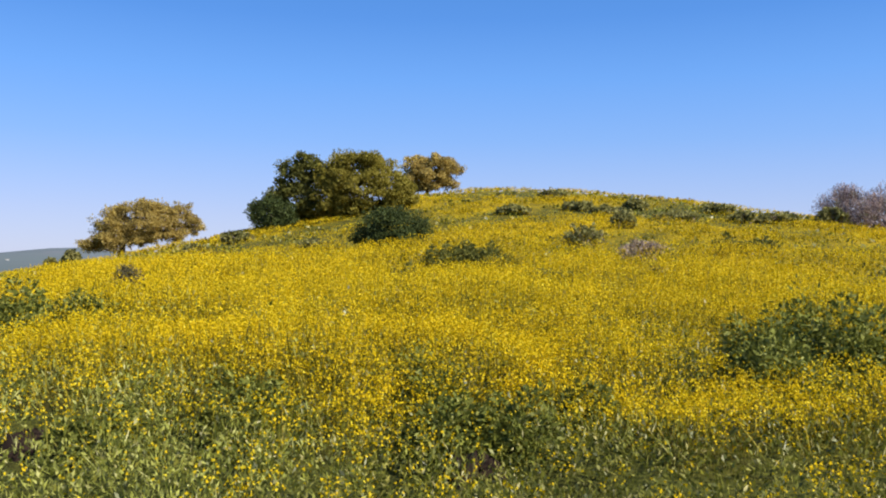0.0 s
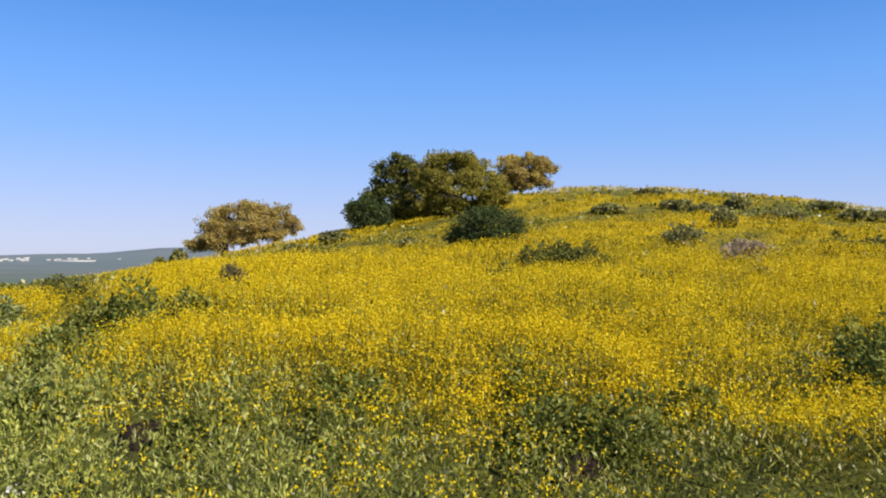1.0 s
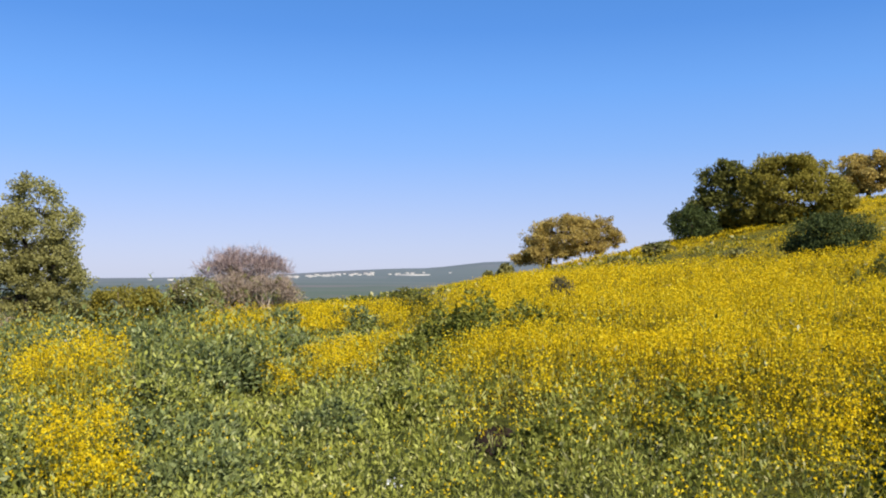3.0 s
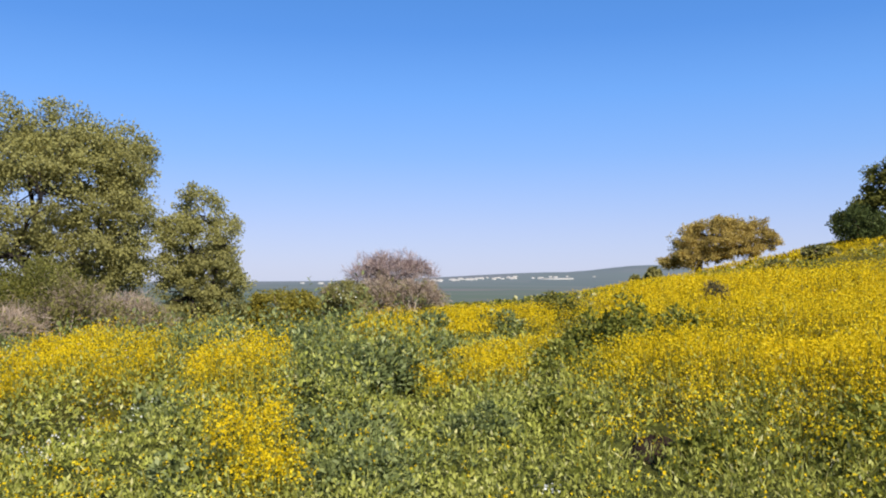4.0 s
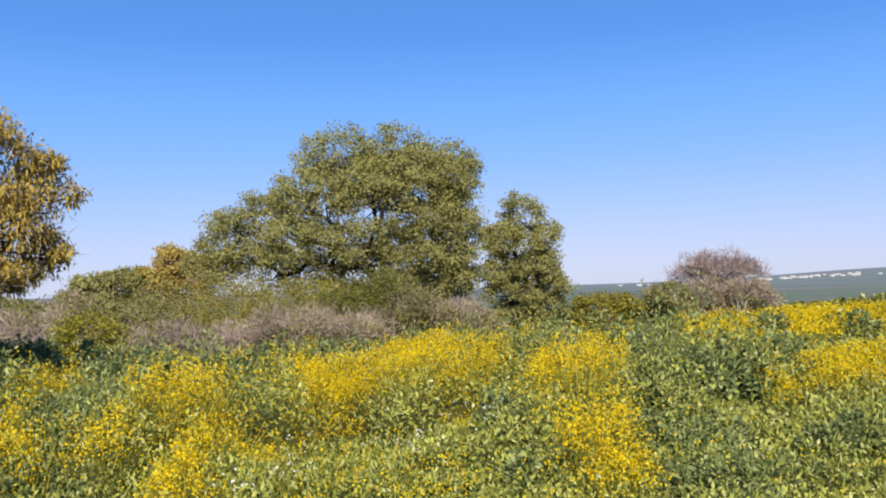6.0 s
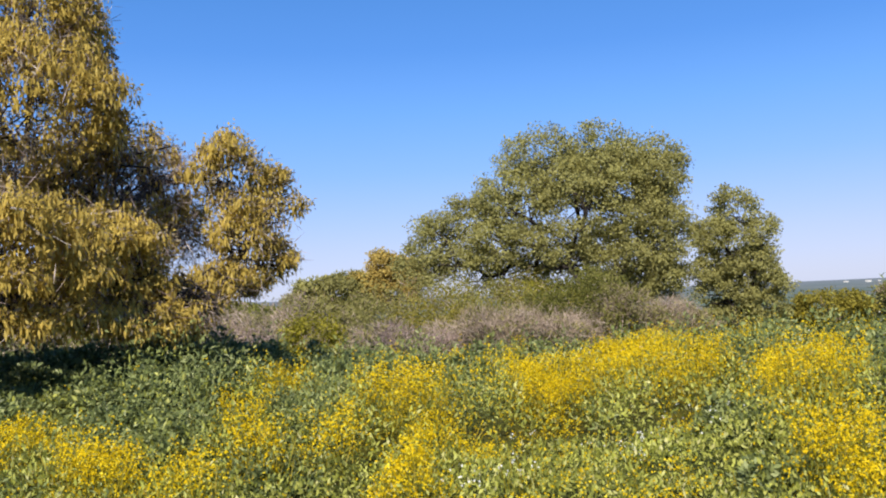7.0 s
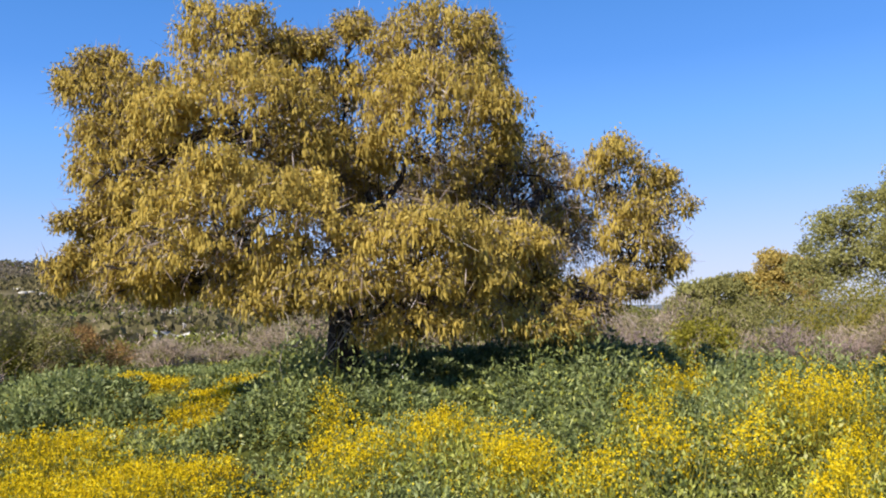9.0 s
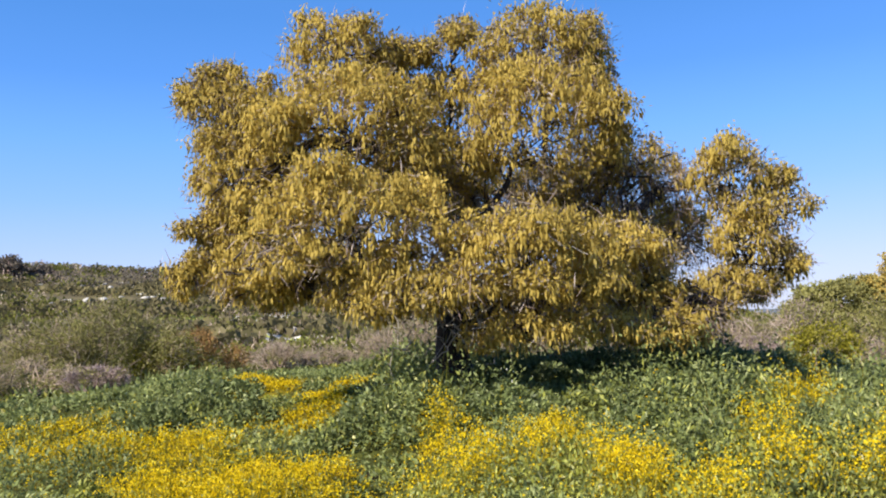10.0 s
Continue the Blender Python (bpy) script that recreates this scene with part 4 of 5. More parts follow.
# trees on the hill
LONE_TOP = [(205, 398, 38, 22, 0), (238, 384, 44, 24, 0), (295, 374, 34, 18, 0.3), (250, 372, 36, 14, 0.2), (318, 394, 28, 20, 0), (262, 397, 56, 24, -0.3), (176, 428, 20, 13, 0), (164, 437, 14, 8, 0.2), (196, 434, 22, 10, 0.3), (188, 408, 20, 15, 0.6), (285, 406, 40, 15, 0)]
LONE_SKIRT = [(334, 404, 16, 12, 0), (225, 412, 40, 14, 0.3), (212, 422, 34, 16, 0.5), (252, 420, 32, 14, 0.6), (300, 416, 28, 12, 0.2), (232, 427, 46, 15, -0.2), (200, 426, 28, 17, -0.4), (282, 419, 40, 13, -0.3), (268, 368, 22, 14, 0.0), (312, 378, 20, 14, 0.1), (216, 380, 22, 14, 0.1)]
LONE = from_view(LONE_TOP + LONE_SKIRT, 235, 453, 27.5)
tree("lone_oak", stand(20.1, 56), 20.1, LONE, (-0.6, 0), 0.9, 0.22, 41, M_AMBER, M_BARK, 400, 50, 0.12, 0.36, "lone flat-topped oak in amber spring leaf", "oaks on the hill", twigs=8)
GROUP_A = from_view([(598, 308, 44, 32, 0), (645, 296, 50, 34, 0), (690, 330, 40, 32, -0.4), (640, 335, 60, 34, -0.6), (580, 345, 46, 32, 0), (706, 352, 24, 16, -0.3), (640, 366, 60, 24, 0), (590, 372, 46, 22, 0.3), (622, 282, 40, 20, 0.2), (668, 300, 40, 30, 0.3), (714, 336, 26, 20, 0.0)], 628, 379, 28.5)
tree("spreading_oak", stand(6.0, 52.5), 6.0, GROUP_A, (0, 0), 1.0, 0.22, 47, M_OLIVE, M_BARK, 300, 70, 0.15, 0.45, "spreading olive-brown oak on the hillside", "oaks on the hill", twigs=7, buds=(3, (0.18, 0.28)))
GROUP_B = from_view([(538, 306, 28, 28, 0), (508, 312, 22, 32, 0), (560, 332, 35, 40, 0.4), (520, 358, 38, 36, 0), (487, 362, 22, 28, 0), (462, 380, 24, 22, -0.2), (548, 378, 38, 26, 0), (505, 390, 36, 18, 0)], 525, 403, 28)
tree("dark_oak", stand(9.6, 53.5), 9.6, GROUP_B, (0, 0), 0.9, 0.18, 43, M_DARK_OAK, M_BARK, 190, 60, 0.17, 0.45, "dark green oak leaning beside its neighbour", "oaks on the hill")
CREST = from_view([(735, 296, 27, 22, 0), (770, 289, 32, 21, 0), (797, 306, 22, 17, 0), (755, 310, 42, 17, -0.4), (760, 298, 38, 22, 0.3), (730, 314, 22, 15, 0), (770, 318, 34, 13, 0.2), (755, 326, 30, 13, 0), (788, 323, 20, 12, 0.2), (735, 326, 18, 11, 0.3)], 756, 349, 19.0, 0.0)
tree("crest_oak", stand(1.1, 78, -0.1), 1.1, CREST, (0, 0), 0.8, 0.22, 44, M_AMBER, M_BARK, 170, 50, 0.2, 0.45, "round-headed amber oak on the hill crest", "oaks on the hill", twigs=8)


def bush(name, theta, r, width, height, seed, mat, label, category="shrub", group="", leaf=0.07, count=9000, twiggy=0.0, lumps=9, depth=0.8, twig_mat=None, leaf_wide=0.6, dome=False):
    """A shrub: stems from the ground and a lumpy head of leaves, or of bare twigs."""
    rnd = np.random.default_rng(seed)
    ob = thing(name, stand(theta, r), label, category, group, theta)
    lobes = []
    for _ in range(lumps):
        u, v = rnd.uniform(-1, 1), rnd.uniform(-1, 1) * depth
        top = height * math.sqrt(max(0.15, 1 - 0.8 * u * u)) * rnd.uniform(0.75, 1.0)
        s = rnd.uniform(0.2, 0.34)
        lobes.append((u * width * 0.4, v * width * 0.36, max(top - s * height * 0.9, 0.3 * height), s * width * 0.8, s * width * 0.65, s * height * 1.25))
    lobes = np.array(lobes)
    if dome:
        lobes = budded([(0, 0, 0.48 * height, 0.47 * width, 0.42 * width, 0.5 * height)], rnd, lumps, (0.3, 0.5))[: lumps + 1]
        lobes[:, 2] = np.maximum(lobes[:, 2], 0.25 * height)
        lobes[1:, :3] *= 0.85
        lumps = len(lobes)
    stems = []
    for k in range(6 + int(60 * twiggy)):
        lobe = lobes[k % lumps]
        e = lobe[:3] + shell_points(1, rnd, 0.5)[0] * lobe[3:]
        b = rnd.normal(size=2) * width * 0.08
        stems.append(tube(bent((b[0] + e[0] * 0.3, b[1] + e[1] * 0.3, -0.1), e, 0.05 * height, rnd, 5, 0.4), np.linspace(0.012, 0.004, 5) * max(1, r / 14), 4))
    tagged(part("woody_base", *joined(stems), twig_mat or M_TWIG, ob), kind="stuff")
    n_twig, n_leaf = int(count * twiggy), int(count * (1 - twiggy))
    if n_leaf:
        p, w, fc = crown_leaves(lobes, rnd, max(20, n_leaf // 22), 22, 0.15 * height + 0.03)
        p[:, 2] = np.maximum(p[:, 2], 0.0)
        s = leaf * rnd.uniform(0.7, 1.4, len(p))
        part("foliage", *blades(p, w, s, s * leaf_wide, rnd, face=fc), mat, ob)
    if n_twig:
        k = rnd.integers(0, lumps, n_twig)
        d = shell_points(n_twig, rnd, 0.2)
        p = lobes[k, :3] + d * lobes[k, 3:] * 0.85
        p[:, 2] = np.maximum(p[:, 2], 0.03)
        w = unit(p * np.array([1, 1, 0.7])) + rnd.normal(size=p.shape) * 0.8 + np.array([0, 0, 0.2])
        s = rnd.uniform(0.5, 1.3, n_twig) * min(height * 0.2, 0.28)
        tagged(part("twig_mass", *blades(p, w, s, 0.007 * max(1, r / 14), rnd, 0.1), twig_mat or M_TWIG, ob), kind="stuff")
    return ob


# shrubs on the hill
bush("round_bush", 3.4, 31, 2.9, 1.72, 51, M_DARK, "rounded dark green evergreen bush on the slope", leaf=0.08, count=17000, lumps=14, dome=True)
bush("dark_bush", 11.5, 51.5, 3.0, 2.3, 52, M_DARK, "dark bush at the edge of the oaks", leaf=0.13, count=6000, dome=True)
for k, (th, r, w, h) in enumerate([(-25.5, 56, 4.5, 2.6), (-27.8, 54, 4.2, 2.8), (-29.5, 50, 4.0, 3.6)]):
    bush("bare_shrub", th, r, w, h, 60 + k, M_SHRUB, "leafless mauve-brown shrub on the skyline", group="bare shrubs", count=5000, twiggy=0.9, twig_mat=M_MAUVE)
bush("dry_shrub", 20.3, 17.6, 0.72, 0.8, 64, M_SLOPE, "small dry brown shrub among flowers", count=1800, twiggy=0.7, twig_mat=M_SLOPE)

def weed_mound(theta, r, width, height, seed, mat, label):
    """A rank broad-leaved weed: a lumpy mound of leaves that turn outwards, over a few stems."""
    rnd = np.random.default_rng(seed)
    ob = thing("leafy_weed", stand(theta, r), label, "weed", "leafy weeds", theta)
    leaf = 0.042 * (r / 9) ** 0.7
    n = int(min(3000, max(420, 1.6 * (width * width * 0.8 + 2.2 * width * height) / leaf**2)))
    knobs = np.column_stack([rnd.normal(size=(9, 2)) * 0.45, rnd.uniform(0.55, 1.0, 9), rnd.uniform(0.25, 0.5, 9)])
    ang, rho = rnd.uniform(0, 2 * np.pi, n), np.sqrt(rnd.random(n)) * 1.05
    u, v = rho * np.cos(ang), rho * np.sin(ang)

    def top(u, v):
        z = 0.55 * np.sqrt(np.maximum(0.0, 1.12 - u * u - v * v))
        for a, b, h, w in knobs:
            z = np.maximum(z, h * np.exp(-(((u - a) ** 2 + (v - b) ** 2) / w**2) ** 1.5) * np.sqrt(np.maximum(0.0, 1.15 - u * u - v * v)))
        return z

    e = 0.03
    z = top(u, v)
    nx, ny = -(top(u + e, v) - z) / e * height / (width / 2), -(top(u, v + e) - z) / e * height / (width / 2)
    normal = unit(np.stack([nx, ny, np.ones(n)], 1))
    deep = rnd.random(n) ** 2.2
    p = np.stack([u * width / 2, v * width / 2, np.maximum(z * height * (1 - 0.55 * deep), 0.015)], 1)
    size = leaf * rnd.uniform(0.65, 1.5, n)
    away = normal * 0.5 + np.stack([u, v, np.full(n, 0.35)], 1) * 0.5 + rnd.normal(size=(n, 3)) * 0.45
    p = p - unit(away) * size[:, None] * 0.35
    part("foliage", *blades(p, away, size * 1.35, size * 0.66, rnd, 0.22, normal + np.array([0, 0, 0.2]), 0.45), mat, ob)
    stems = []
    for _ in range(7):
        a = rnd.normal(size=2) * 0.3
        end = (a[0] * width / 2, a[1] * width / 2, 0.75 * height * float(top(a[0], a[1])))
        stems.append(tube(bent((end[0] * 0.4, end[1] * 0.4, -0.05), end, 0.0, rnd, 5, 0.3), np.linspace(0.009, 0.004, 5), 4))
    tagged(part("stem_tuft", *joined(stems), M_STALK, ob), kind="stuff")
    return ob


for k, (th, r, w, h) in enumerate(WEEDS):
    weed_mound(th, r, w * 1.2, h * (1.3 if r < 8 and th < 32 else 1.4 if th < 5 and r > 15 else 0.95 if th > 108 else 1.12), 130 + k, (M_RANK if th < 78 and r < 8.5 else M_CLUMP if th > 125 else M_MOUND) if th > 32 else M_DARK_OAK if r > 15 else M_CLUMP, "rank grey-green broad-leaved weed in a lumpy mound" if th > 32 else "dark green leafy weed among the yellow flowers")
HILL_SHRUBS = [
    (-9.3, 29.4, 1.3, 0.98), (-11.8, 39, 1.1, 0.7), (-14.0, 19.4, 0.45, 0.55), (-9.0, 48.5, 1.8, 0.5), (-11.0, 46, 1.6, 0.5), (-19.6, 47, 1.8, 0.5), (-21.6, 48.5, 1.8, 0.6), (-4.7, 46, 1.7, 0.45), (-7.6, 57, 1.9, 0.6), (-12.8, 50.5, 1.3, 0.6), (-15.5, 44, 2.4, 0.5), (-17.8, 52, 2.0, 0.5),
    (8.6, 33, 1.2, 0.5), (16.2, 36, 1.2, 0.55), (4.9, 31, 0.7, 0.4), (13.6, 45, 1.6, 0.6), (-24.6, 53, 1.6, 1.0), (23.6, 50, 0.8, 0.75), (24.7, 49, 0.5, 0.5),
]


def white_plant(theta, r, height, seed):
    """A thin herb with a few small white flowers at its tips."""
    rnd = np.random.default_rng(seed)
    ob = thing("white_flower", stand(theta, r), "thin herb with a few small white flowers", "flower", "white flowers", theta)
    for _ in range(4):
        end = np.array([*rnd.normal(size=2) * 0.07, height * rnd.uniform(0.7, 1.05)])
        part("stalk", *tube(bent((end[0] * 0.2, end[1] * 0.2, -0.02), end, 0.0, rnd, 5, 0.2), np.linspace(0.005, 0.003, 5), 4), M_STALK, ob)
        p = end + rnd.normal(size=(6, 3)) * np.array([0.008, 0.008, 0.014])
        tagged(part("flower_head", *blades(p, rnd.normal(size=p.shape) + np.array([0, 0, 0.6]), 0.014, 0.012, rnd), M_WHITE, ob, "cluster of small white flowers"), kind="stuff")


for k, (th, r, h) in enumerate([(67.8, 5.35, 0.44), (68.3, 5.2, 0.36), (60.8, 5.5, 0.36)]):
    white_plant(th, r, h, 400 + k)

for k, (th, r, w, h) in enumerate(HILL_SHRUBS):
    bush("hill_shrub", th, r, w, h, 170 + k, M_SHRUB, "small olive shrub on the flowering slope", group="hill shrubs", count=1800, twiggy=0.2, leaf=0.05 * max(1, r / 12), dome=k % 3 == 0)
bush("dry_shrub", -13.1, 26, 1.5, 0.62, 188, M_TWIG, "low brown dead shrub on the flowering slope", count=1800, twiggy=0.95)

# the bare tree and the scrub below it
BARE_TREE = from_view([(815, 494, 52, 24, 0), (770, 508, 34, 22, 0), (858, 508, 36, 22, 0), (800, 510, 56, 28, -0.4), (842, 515, 50, 28, 0.4), (785, 526, 40, 24, 0), (815, 508, 56, 26, 0.6)], 815, 578, 32.5, 0.0)
tree("bare_tree", stand(40.8, 46), 40.8, BARE_TREE, (0, 0), 0.8, 0.10, 70, M_MAUVE, M_PALE_BARK, 230, 20, 0.42, 0.30, "leafless mauve-grey tree above green scrub", slim=0.045, twigs=16, stems=3, droop=-0.7)
bush("scrub_bush", 44.0, 43.5, 3.0, 2.0, 71, M_SHRUB, "olive green scrub bush below a bare tree", group="scrub", count=9000, twiggy=0.1, leaf=0.11, dome=True)
bush("scrub_bush", 41.8, 44.5, 2.8, 2.3, 74, M_SHRUB, "brown twiggy bush below a bare tree", group="scrub", count=6000, twiggy=0.8, leaf=0.1, twig_mat=M_TWIG)
bush("scrub_bush", 39.3, 44.5, 3.2, 1.9, 72, M_SHRUB, "brownish scrub bush below a bare tree", group="scrub", count=6000, twiggy=0.8, leaf=0.1, twig_mat=M_TWIG)
bush("yellow_green_bush", 48.2, 40, 3.6, 1.6, 73, M_OLIVE, "low yellow-green bush at the valley's edge", group="scrub", count=7000, leaf=0.12, dome=True)

# scrub before the tall trees
SCRUB_FRONT = [
    (79.5, 24, 3.4, 1.1, 0.6, M_SHRUB), (75.5, 23, 3.6, 1.25, 0.75, M_SHRUB), (72, 23.5, 3.4, 1.3, 0.75, M_SHRUB), (69, 22.5, 3.4, 1.4, 0.8, M_SHRUB), (66, 23, 3.2, 1.4, 0.8, M_SHRUB), (63.0, 25, 3.2, 2.6, 0.0, M_DARK_OAK), (60.5, 25, 2.8, 1.9, 0.5, M_SHRUB), (58, 26, 2.6, 1.5, 0.6, M_SHRUB), (73, 27, 4.0, 2.4, 0.05, M_OLIVE), (68.5, 27, 3.8, 2.5, 0.05, M_SHRUB), (78, 28, 4.0, 2.3, 0.05, M_SHRUB),
]
SCRUB_BACK = [
    (70.8, 29, 3.6, 2.7, 0.05, M_LIME), (66, 28, 3.6, 2.5, 0.05, M_LIME), (75.5, 30, 4.0, 2.9, 0.05, M_SHRUB), (62.4, 31, 4.0, 2.7, 0.05, M_SHRUB), (67, 31.5, 4.0, 3.0, 0.05, M_OLIVE), (71.5, 32, 4.0, 3.1, 0.05, M_SHRUB), (81.5, 27, 3.6, 2.2, 0.3, M_SHRUB), (84.5, 26, 3.6, 2.0, 0.6, M_SHRUB), (61.5, 29, 3.0, 2.2, 0.2, M_SHRUB), (57.5, 30, 2.6, 1.6, 0.3, M_SHRUB), (87, 22, 3.0, 1.4, 0.8, M_SHRUB),
]
for k, (th, r, w, h, tw, mat) in enumerate(SCRUB_FRONT + SCRUB_BACK):
    bush("scrub_bush", th, r, w, h, 80 + k, mat, "grey-brown twiggy scrub bush" if tw > 0.5 else "olive green scrub bush", group="scrub", count=10000 if tw == 0 else 4200, twiggy=tw, leaf=0.069, twig_mat=M_MAUVE if k % 4 == 1 else None, dome=tw == 0)
bush("yellow_green_bush", 81.2, 20, 1.7, 1.45, 95, M_LIME, "round yellow-green bush beside the scrub", group="scrub", count=6000, leaf=0.06, dome=True)
tree("amber_oak", stand(75.8, 38), 75.8, from_view([(500, 492, 45, 28, 0), (530, 500, 40, 28, 0), (480, 510, 40, 22, 0), (510, 535, 50, 28, 0), (465, 518, 36, 24, 0.2), (548, 516, 34, 26, 0.1)], 505, 560, 40, 1.75), (0, 0), 0.9, 0.14, 96, M_AMBER, M_BARK, 190, 60, 0.12, 0.4, "amber-leaved oak behind the scrub", "trees on the flat")
tree("low_oak", stand(79.5, 38), 79.5, from_view([(380, 505, 40, 22, 0), (430, 500, 45, 24, 0), (345, 525, 40, 20, 0), (460, 520, 30, 22, 0), (390, 540, 60, 28, 0), (445, 545, 50, 25, 0.2)], 410, 570, 40, 1.0), (0, 0), 0.8, 0.14, 97, M_TREE, M_BARK, 210, 60, 0.13, 0.4, "low grey-green oak behind the scrub", "trees on the flat")

# scrub past the oak
for k, (th, r, w, h, tw, mat, count) in enumerate(
    [
        (125.2, 23, 3.6, 2.3, 0.12, M_SHRUB, 21000), (122.7, 24, 1.9, 1.5, 0.05, M_LIME, 9000), (120.3, 27, 2.4, 1.45, 0.1, M_RUST, 15000), (130.2, 21, 2.4, 0.85, 0.5, M_SHRUB, 7000), (126.6, 19.5, 1.5, 0.6, 0.8, M_SHRUB, 4000), (128.8, 24, 3.0, 2.0, 0.15, M_SHRUB, 11000), (133.5, 26, 3.6, 2.4, 0.3, M_SHRUB, 7000),
        (107.0, 23, 2.4, 1.4, 0.6, M_SHRUB, 6000), (115.6, 30, 2.6, 0.9, 0.7, M_SHRUB, 5000), (112.6, 33, 2.2, 0.8, 0.5, M_SHRUB, 4000), (103, 27, 2.6, 1.1, 0.7, M_SHRUB, 4000), (98, 27, 2.6, 1.1, 0.5, M_SHRUB, 4000), (93, 28, 3.0, 1.2, 0.7, M_SHRUB, 4000), (88, 28, 3.0, 1.3, 0.6, M_SHRUB, 4000),
        (110.0, 44, 1.6, 1.5, 0.2, M_SHRUB, 3000),
    ]
):
    bush("scrub_bush", th, r, w, h, 110 + k, mat, "rust-brown dry bush on the slope" if mat is M_RUST else ("grey-brown twiggy scrub bush" if tw > 0.5 else "olive green scrub bush"), group="scrub", count=count, twiggy=tw, leaf=0.05, twig_mat=M_RUST if k == 2 else M_MAUVE if k == 4 else None)


for k, (th, w, h) in enumerate([(131.9, 9.0, 4.6), (129.9, 5.0, 3.2), (133.6, 6.0, 3.6)]):
    bush("ridge_shrub", th, 185, w, h, 190 + k, M_WOODS, "dark rounded shrub on the far ridge", group="ridge shrubs", count=2600, leaf=0.55, twiggy=0.3, twig_mat=M_MAUVE)


# ---------------------------------------------------------------- far things
def build_town():
    rnd = np.random.default_rng(5)
    for k in range(84):
        th = rnd.uniform(32.5, 38.5) if k < 64 else rnd.uniform(24.5, 47)
        r = rnd.uniform(3350, 3600) if k < 64 else rnd.uniform(3300, 3500)
        w, d, h = rnd.uniform(7, 20), rnd.uniform(8, 14), rnd.uniform(2, 4)
        if k == 0:
            th, r, w, h = 29.8, 3300, 130, 4
        if k == 1:
            th, r, w, h = 45.7, 3300, 20, 5
        ob = thing("distant_building", stand(th, r), "distant white building on the plain", "building", "town on the plain", th)
        x, y = w / 2, d / 2
        v = np.array([(-x, -y, -1), (x, -y, -1), (x, y, -1), (-x, y, -1), (-x, -y, h), (x, -y, h), (x, y, h), (-x, y, h)])
        part("wall", v, np.array([(0, 1, 5, 4), (1, 2, 6, 5), (2, 3, 7, 6), (3, 0, 4, 7)]), M_WALL, ob)
        x, y = x + 0.5, y + 0.5
        v = np.array([(-x, -y, h), (x, -y, h), (x, y, h), (-x, y, h), (-x, 0, h + 1.2), (x, 0, h + 1.2)])
        part("roof", v, np.array([(0, 1, 5, 4), (2, 3, 4, 5), (3, 2, 1, 0)]), M_ROOF, ob)


build_town()


# ---------------------------------------------------------------- the rocky slope behind the oak
def far_spread(n, th0, th1, r0, r1, rnd):
    th, r = rnd.uniform(th0, th1, n), r0 * (r1 / r0) ** rnd.random(n)
    x, y = spot(th, r)
    return np.stack([x, y, ground_z(x, y)], 1), r


def clearing(p):
    """Grassy openings in the slope's scrub."""
    return patches(p[:, 0], p[:, 1], [(112.5, 56, 4.5, 9.0, 1.0), (116.5, 66, 4.0, 8.0, 1.0), (127.5, 80, 7.0, 6.0, 1.0), (108.5, 74, 4.0, 7.0, 1.0), (131.0, 62, 4.0, 6.0, 1.0), (122.0, 96, 8.0, 7.0, 0.9)]) > 0.4


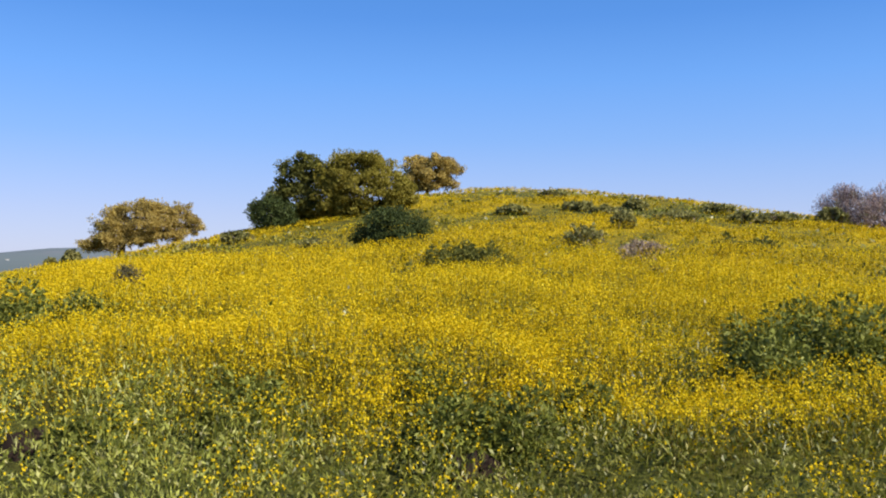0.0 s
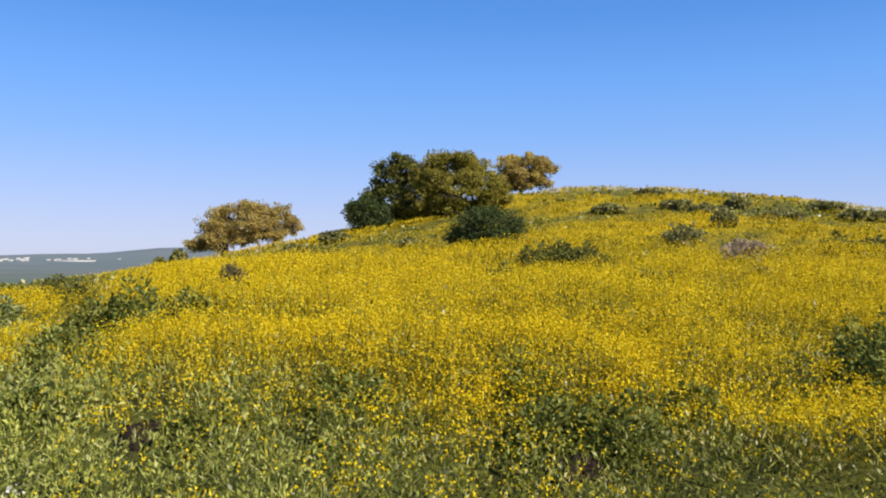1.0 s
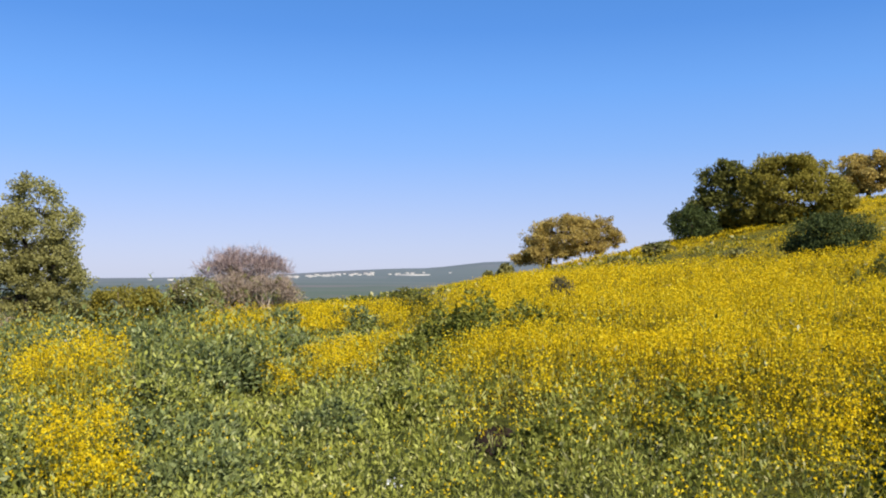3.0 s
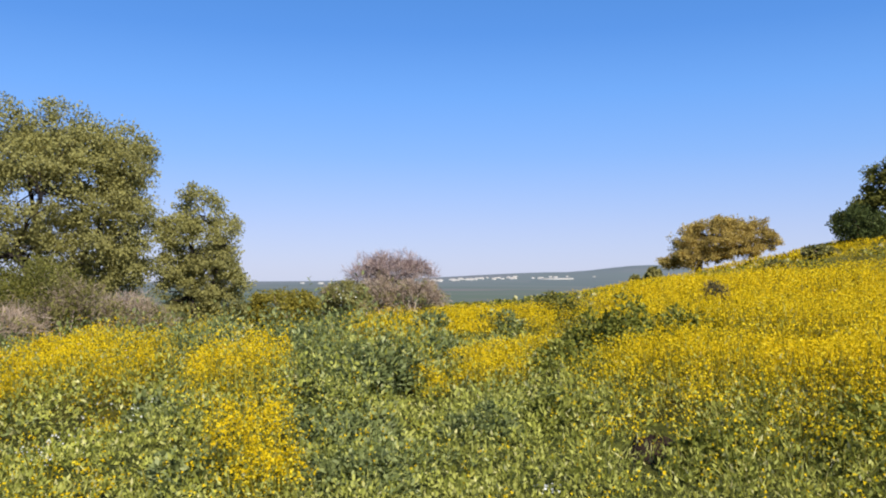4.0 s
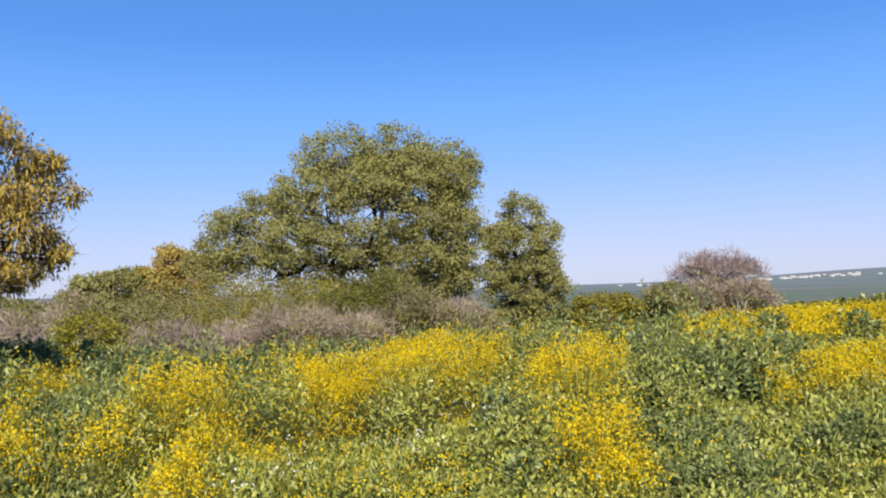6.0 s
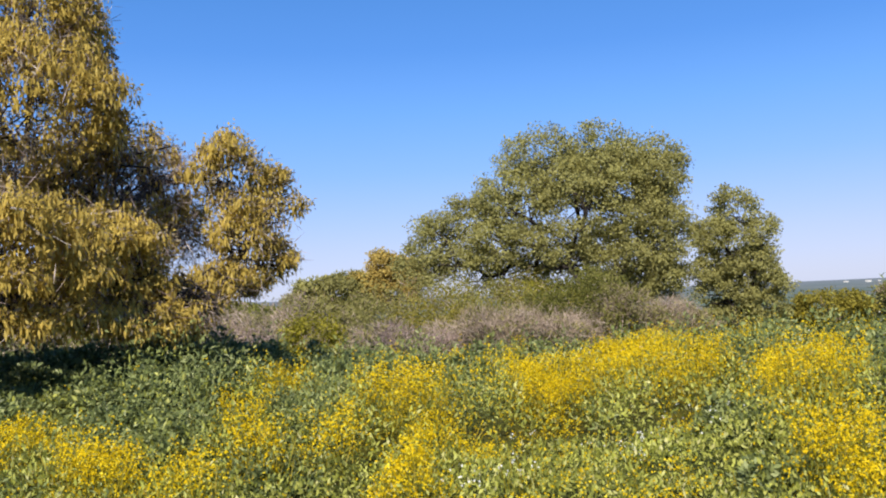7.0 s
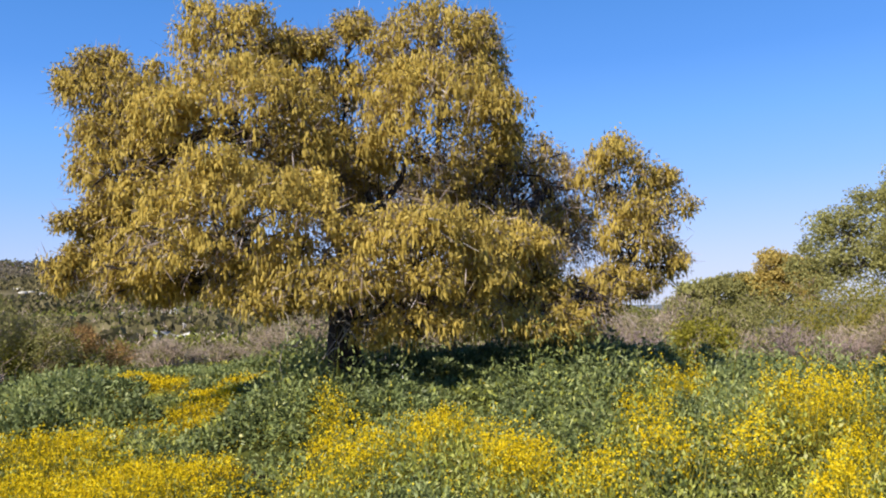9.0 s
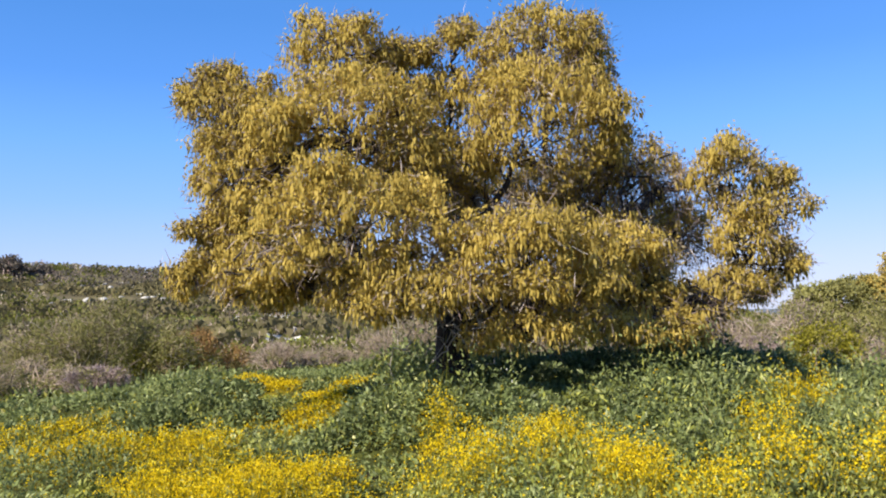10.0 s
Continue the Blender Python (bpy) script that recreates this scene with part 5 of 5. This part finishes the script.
def build_slope():
    rnd = np.random.default_rng(77)
    # scrub tufts too many to count
    p, r = far_spread(5200, 82, 145, 40, 300, rnd)
    n = fbm(p[:, 0], p[:, 1], 30.0, 3, 41.0)
    keep = (n > 0.38) & ~clearing(p)
    p, r = p[keep], r[keep]
    per = 22
    k = np.repeat(np.arange(len(p)), per)
    w = rnd.uniform(0.7, 2.1, len(p)) * (1 + 0.5 * (r > 120))
    d = unit(rnd.normal(size=(len(k), 3)))
    d[:, 2] = np.abs(d[:, 2])
    at = p[k] + d * w[k][:, None] * np.array([0.7, 0.7, 0.6]) * rnd.uniform(0.6, 1, (len(k), 1))
    s = 0.17 * np.maximum(1, r[k] / 50) ** 0.75 * rnd.uniform(0.7, 1.3, len(k))
    half = rnd.random(len(p))[k] < 0.6
    way = d + rnd.normal(size=d.shape) * 0.5
    v, f = chips(at[half], way[half], s[half] * 1.3, s[half], rnd)
    stuff("slope_scrub", v, f, M_DARK_OAK, "olive scrub scattered over the rocky slope", "scrub")
    v, f = chips(at[~half], way[~half], s[~half] * 1.6, s[~half] * 0.3, rnd)
    stuff("dry_scrub", v, f, M_TWIG, "grey-brown dry scrub over the rocky slope", "scrub")
    # low bushes evenly over the middle of the slope
    th, r = rnd.uniform(96, 146, 9000), np.sqrt(rnd.uniform(45.0**2, 190.0**2, 9000))
    x, y = spot(th, r)
    p = np.stack([x, y, ground_z(x, y)], 1)
    keep = (fbm(x, y, 16.0, 3, 47.0) > 0.42) & ~clearing(p)
    p, r = p[keep], r[keep]
    k = np.repeat(np.arange(len(p)), 11)
    w = rnd.uniform(0.5, 1.5, len(p))
    d = unit(rnd.normal(size=(len(k), 3)))
    d[:, 2] = np.abs(d[:, 2])
    at = p[k] + d * w[k][:, None] * np.array([0.8, 0.8, 0.6])
    v, f = chips(at, d + rnd.normal(size=d.shape) * 0.5, 0.42 * w[k] + 0.1, 0.36 * w[k] + 0.1, rnd)
    stuff("slope_bushes", v, f, M_SLOPE, "low grey-olive bushes over the rocky slope", "scrub")
    # pale rocks
    p, r = far_spread(1700, 99, 145, 46, 190, rnd)
    n = fbm(p[:, 0], p[:, 1], 14.0, 2, 51.0)
    more, _ = far_spread(900, 104, 134, 50, 105, rnd)
    more = more[clearing(more)]
    p = np.concatenate([p[n > 0.5], more[:90]])
    ico = bmesh.new()
    bmesh.ops.create_icosphere(ico, subdivisions=1, radius=1.0)
    base = np.array([q.co[:] for q in ico.verts])
    tri = np.array([[q.index for q in t.verts] for t in ico.faces])
    ico.free()
    pieces = []
    for q in p:
        size = rnd.uniform(0.2, 0.85) * np.array([rnd.uniform(1, 2.2), 1.0, rnd.uniform(0.35, 0.6)])
        turn = rnd.uniform(0, 6.3)
        c, s2 = math.cos(turn), math.sin(turn)
        b = base * (1 + 0.25 * rnd.normal(size=(len(base), 1))) * size
        b = b @ np.array([[c, s2, 0], [-s2, c, 0], [0, 0, 1]])
        pieces.append((b + q, tri))
    v, f = joined(pieces)
    stuff("slope_rocks", v, f, M_STONE, "pale limestone rocks strewn over the slope", "rocks")
    # short green grass in the clearings
    p, r = far_spread(34000, 103, 135, 46, 110, rnd)
    keep = clearing(p) & (fbm(p[:, 0], p[:, 1], 3.0, 2, 17.0) > 0.36)
    p, r = p[keep], r[keep]
    s = 0.28 * (r / 60) * rnd.uniform(0.6, 1.4, len(p))
    v, f = chips(p + np.array([0, 0, 0.05]), rnd.normal(size=p.shape) * np.array([0.6, 0.6, 0.25]) + np.array([0, 0, 0.3]), s, s * 0.9, rnd)
    stuff("clearing_grass", v, f, M_HERB, "short fresh grass in the clearings of the slope", "grass")
    # dark woods along the ridge
    p, r = far_spread(2000, 96, 150, 170, 300, rnd)
    per = 18
    k = np.repeat(np.arange(len(p)), per)
    h = rnd.uniform(0.9, 1.3, len(p)) * (1 + 0.7 * smooth(0.55, 0.75, fbm(p[:, 0], p[:, 1], 25.0, 2, 91.0)))
    d = unit(rnd.normal(size=(len(k), 3)))
    at = p[k] + np.array([0, 0, 0.55]) * h[k][:, None] + d * h[k][:, None] * np.array([0.5, 0.5, 0.5])
    v, f = chips(at, d + rnd.normal(size=d.shape) * 0.5, 0.42, 0.42, rnd)
    stuff("ridge_woods", v, f, M_WOODS, "dark pine woods along the far ridge", "woods")


build_slope()


# ---------------------------------------------------------------- bare soil, and dark patches for shaded gaps
def build_soil_gap(theta, r, width, seed):
    rnd = np.random.default_rng(seed)
    ob = thing("soil_gap_patch", stand(theta, r), "small dark patch for bare soil and shaded gaps among weeds", "soil", "bare soil", theta)
    n, m = 7, 20
    rr, aa = np.meshgrid(np.linspace(0, 1, n), np.linspace(0, 2 * np.pi, m, endpoint=False), indexing="ij")
    edge = 1 + 0.25 * rnd.normal(size=m)
    x = rr * np.cos(aa) * width * edge
    y = rr * np.sin(aa) * width * 0.7 * edge
    z = 0.10 * (1 - rr**2) + 0.02 * rnd.normal(size=rr.shape) - 0.05 * rr**4
    v = np.stack([x, y, z + 0.03], -1).reshape(-1, 3)
    i = np.arange(n - 1)[:, None] * m
    j = np.arange(m)[None]
    k = (j + 1) % m
    part("earth", v, np.stack([i + j, i + m + j, i + m + k, i + k], -1).reshape(-1, 4), M_SOIL_GAP, ob)


# the first is bare soil; the others put shade into gaps as dark colour
for k, (th, r, w) in enumerate([(24.3, 6.05, 0.22), (-18.5, 7.2, 0.2), (112.2, 8.2, 0.4), (-2.2, 4.9, 0.2), (117.3, 11.1, 0.24)]):
    build_soil_gap(th, r, w, 300 + k)
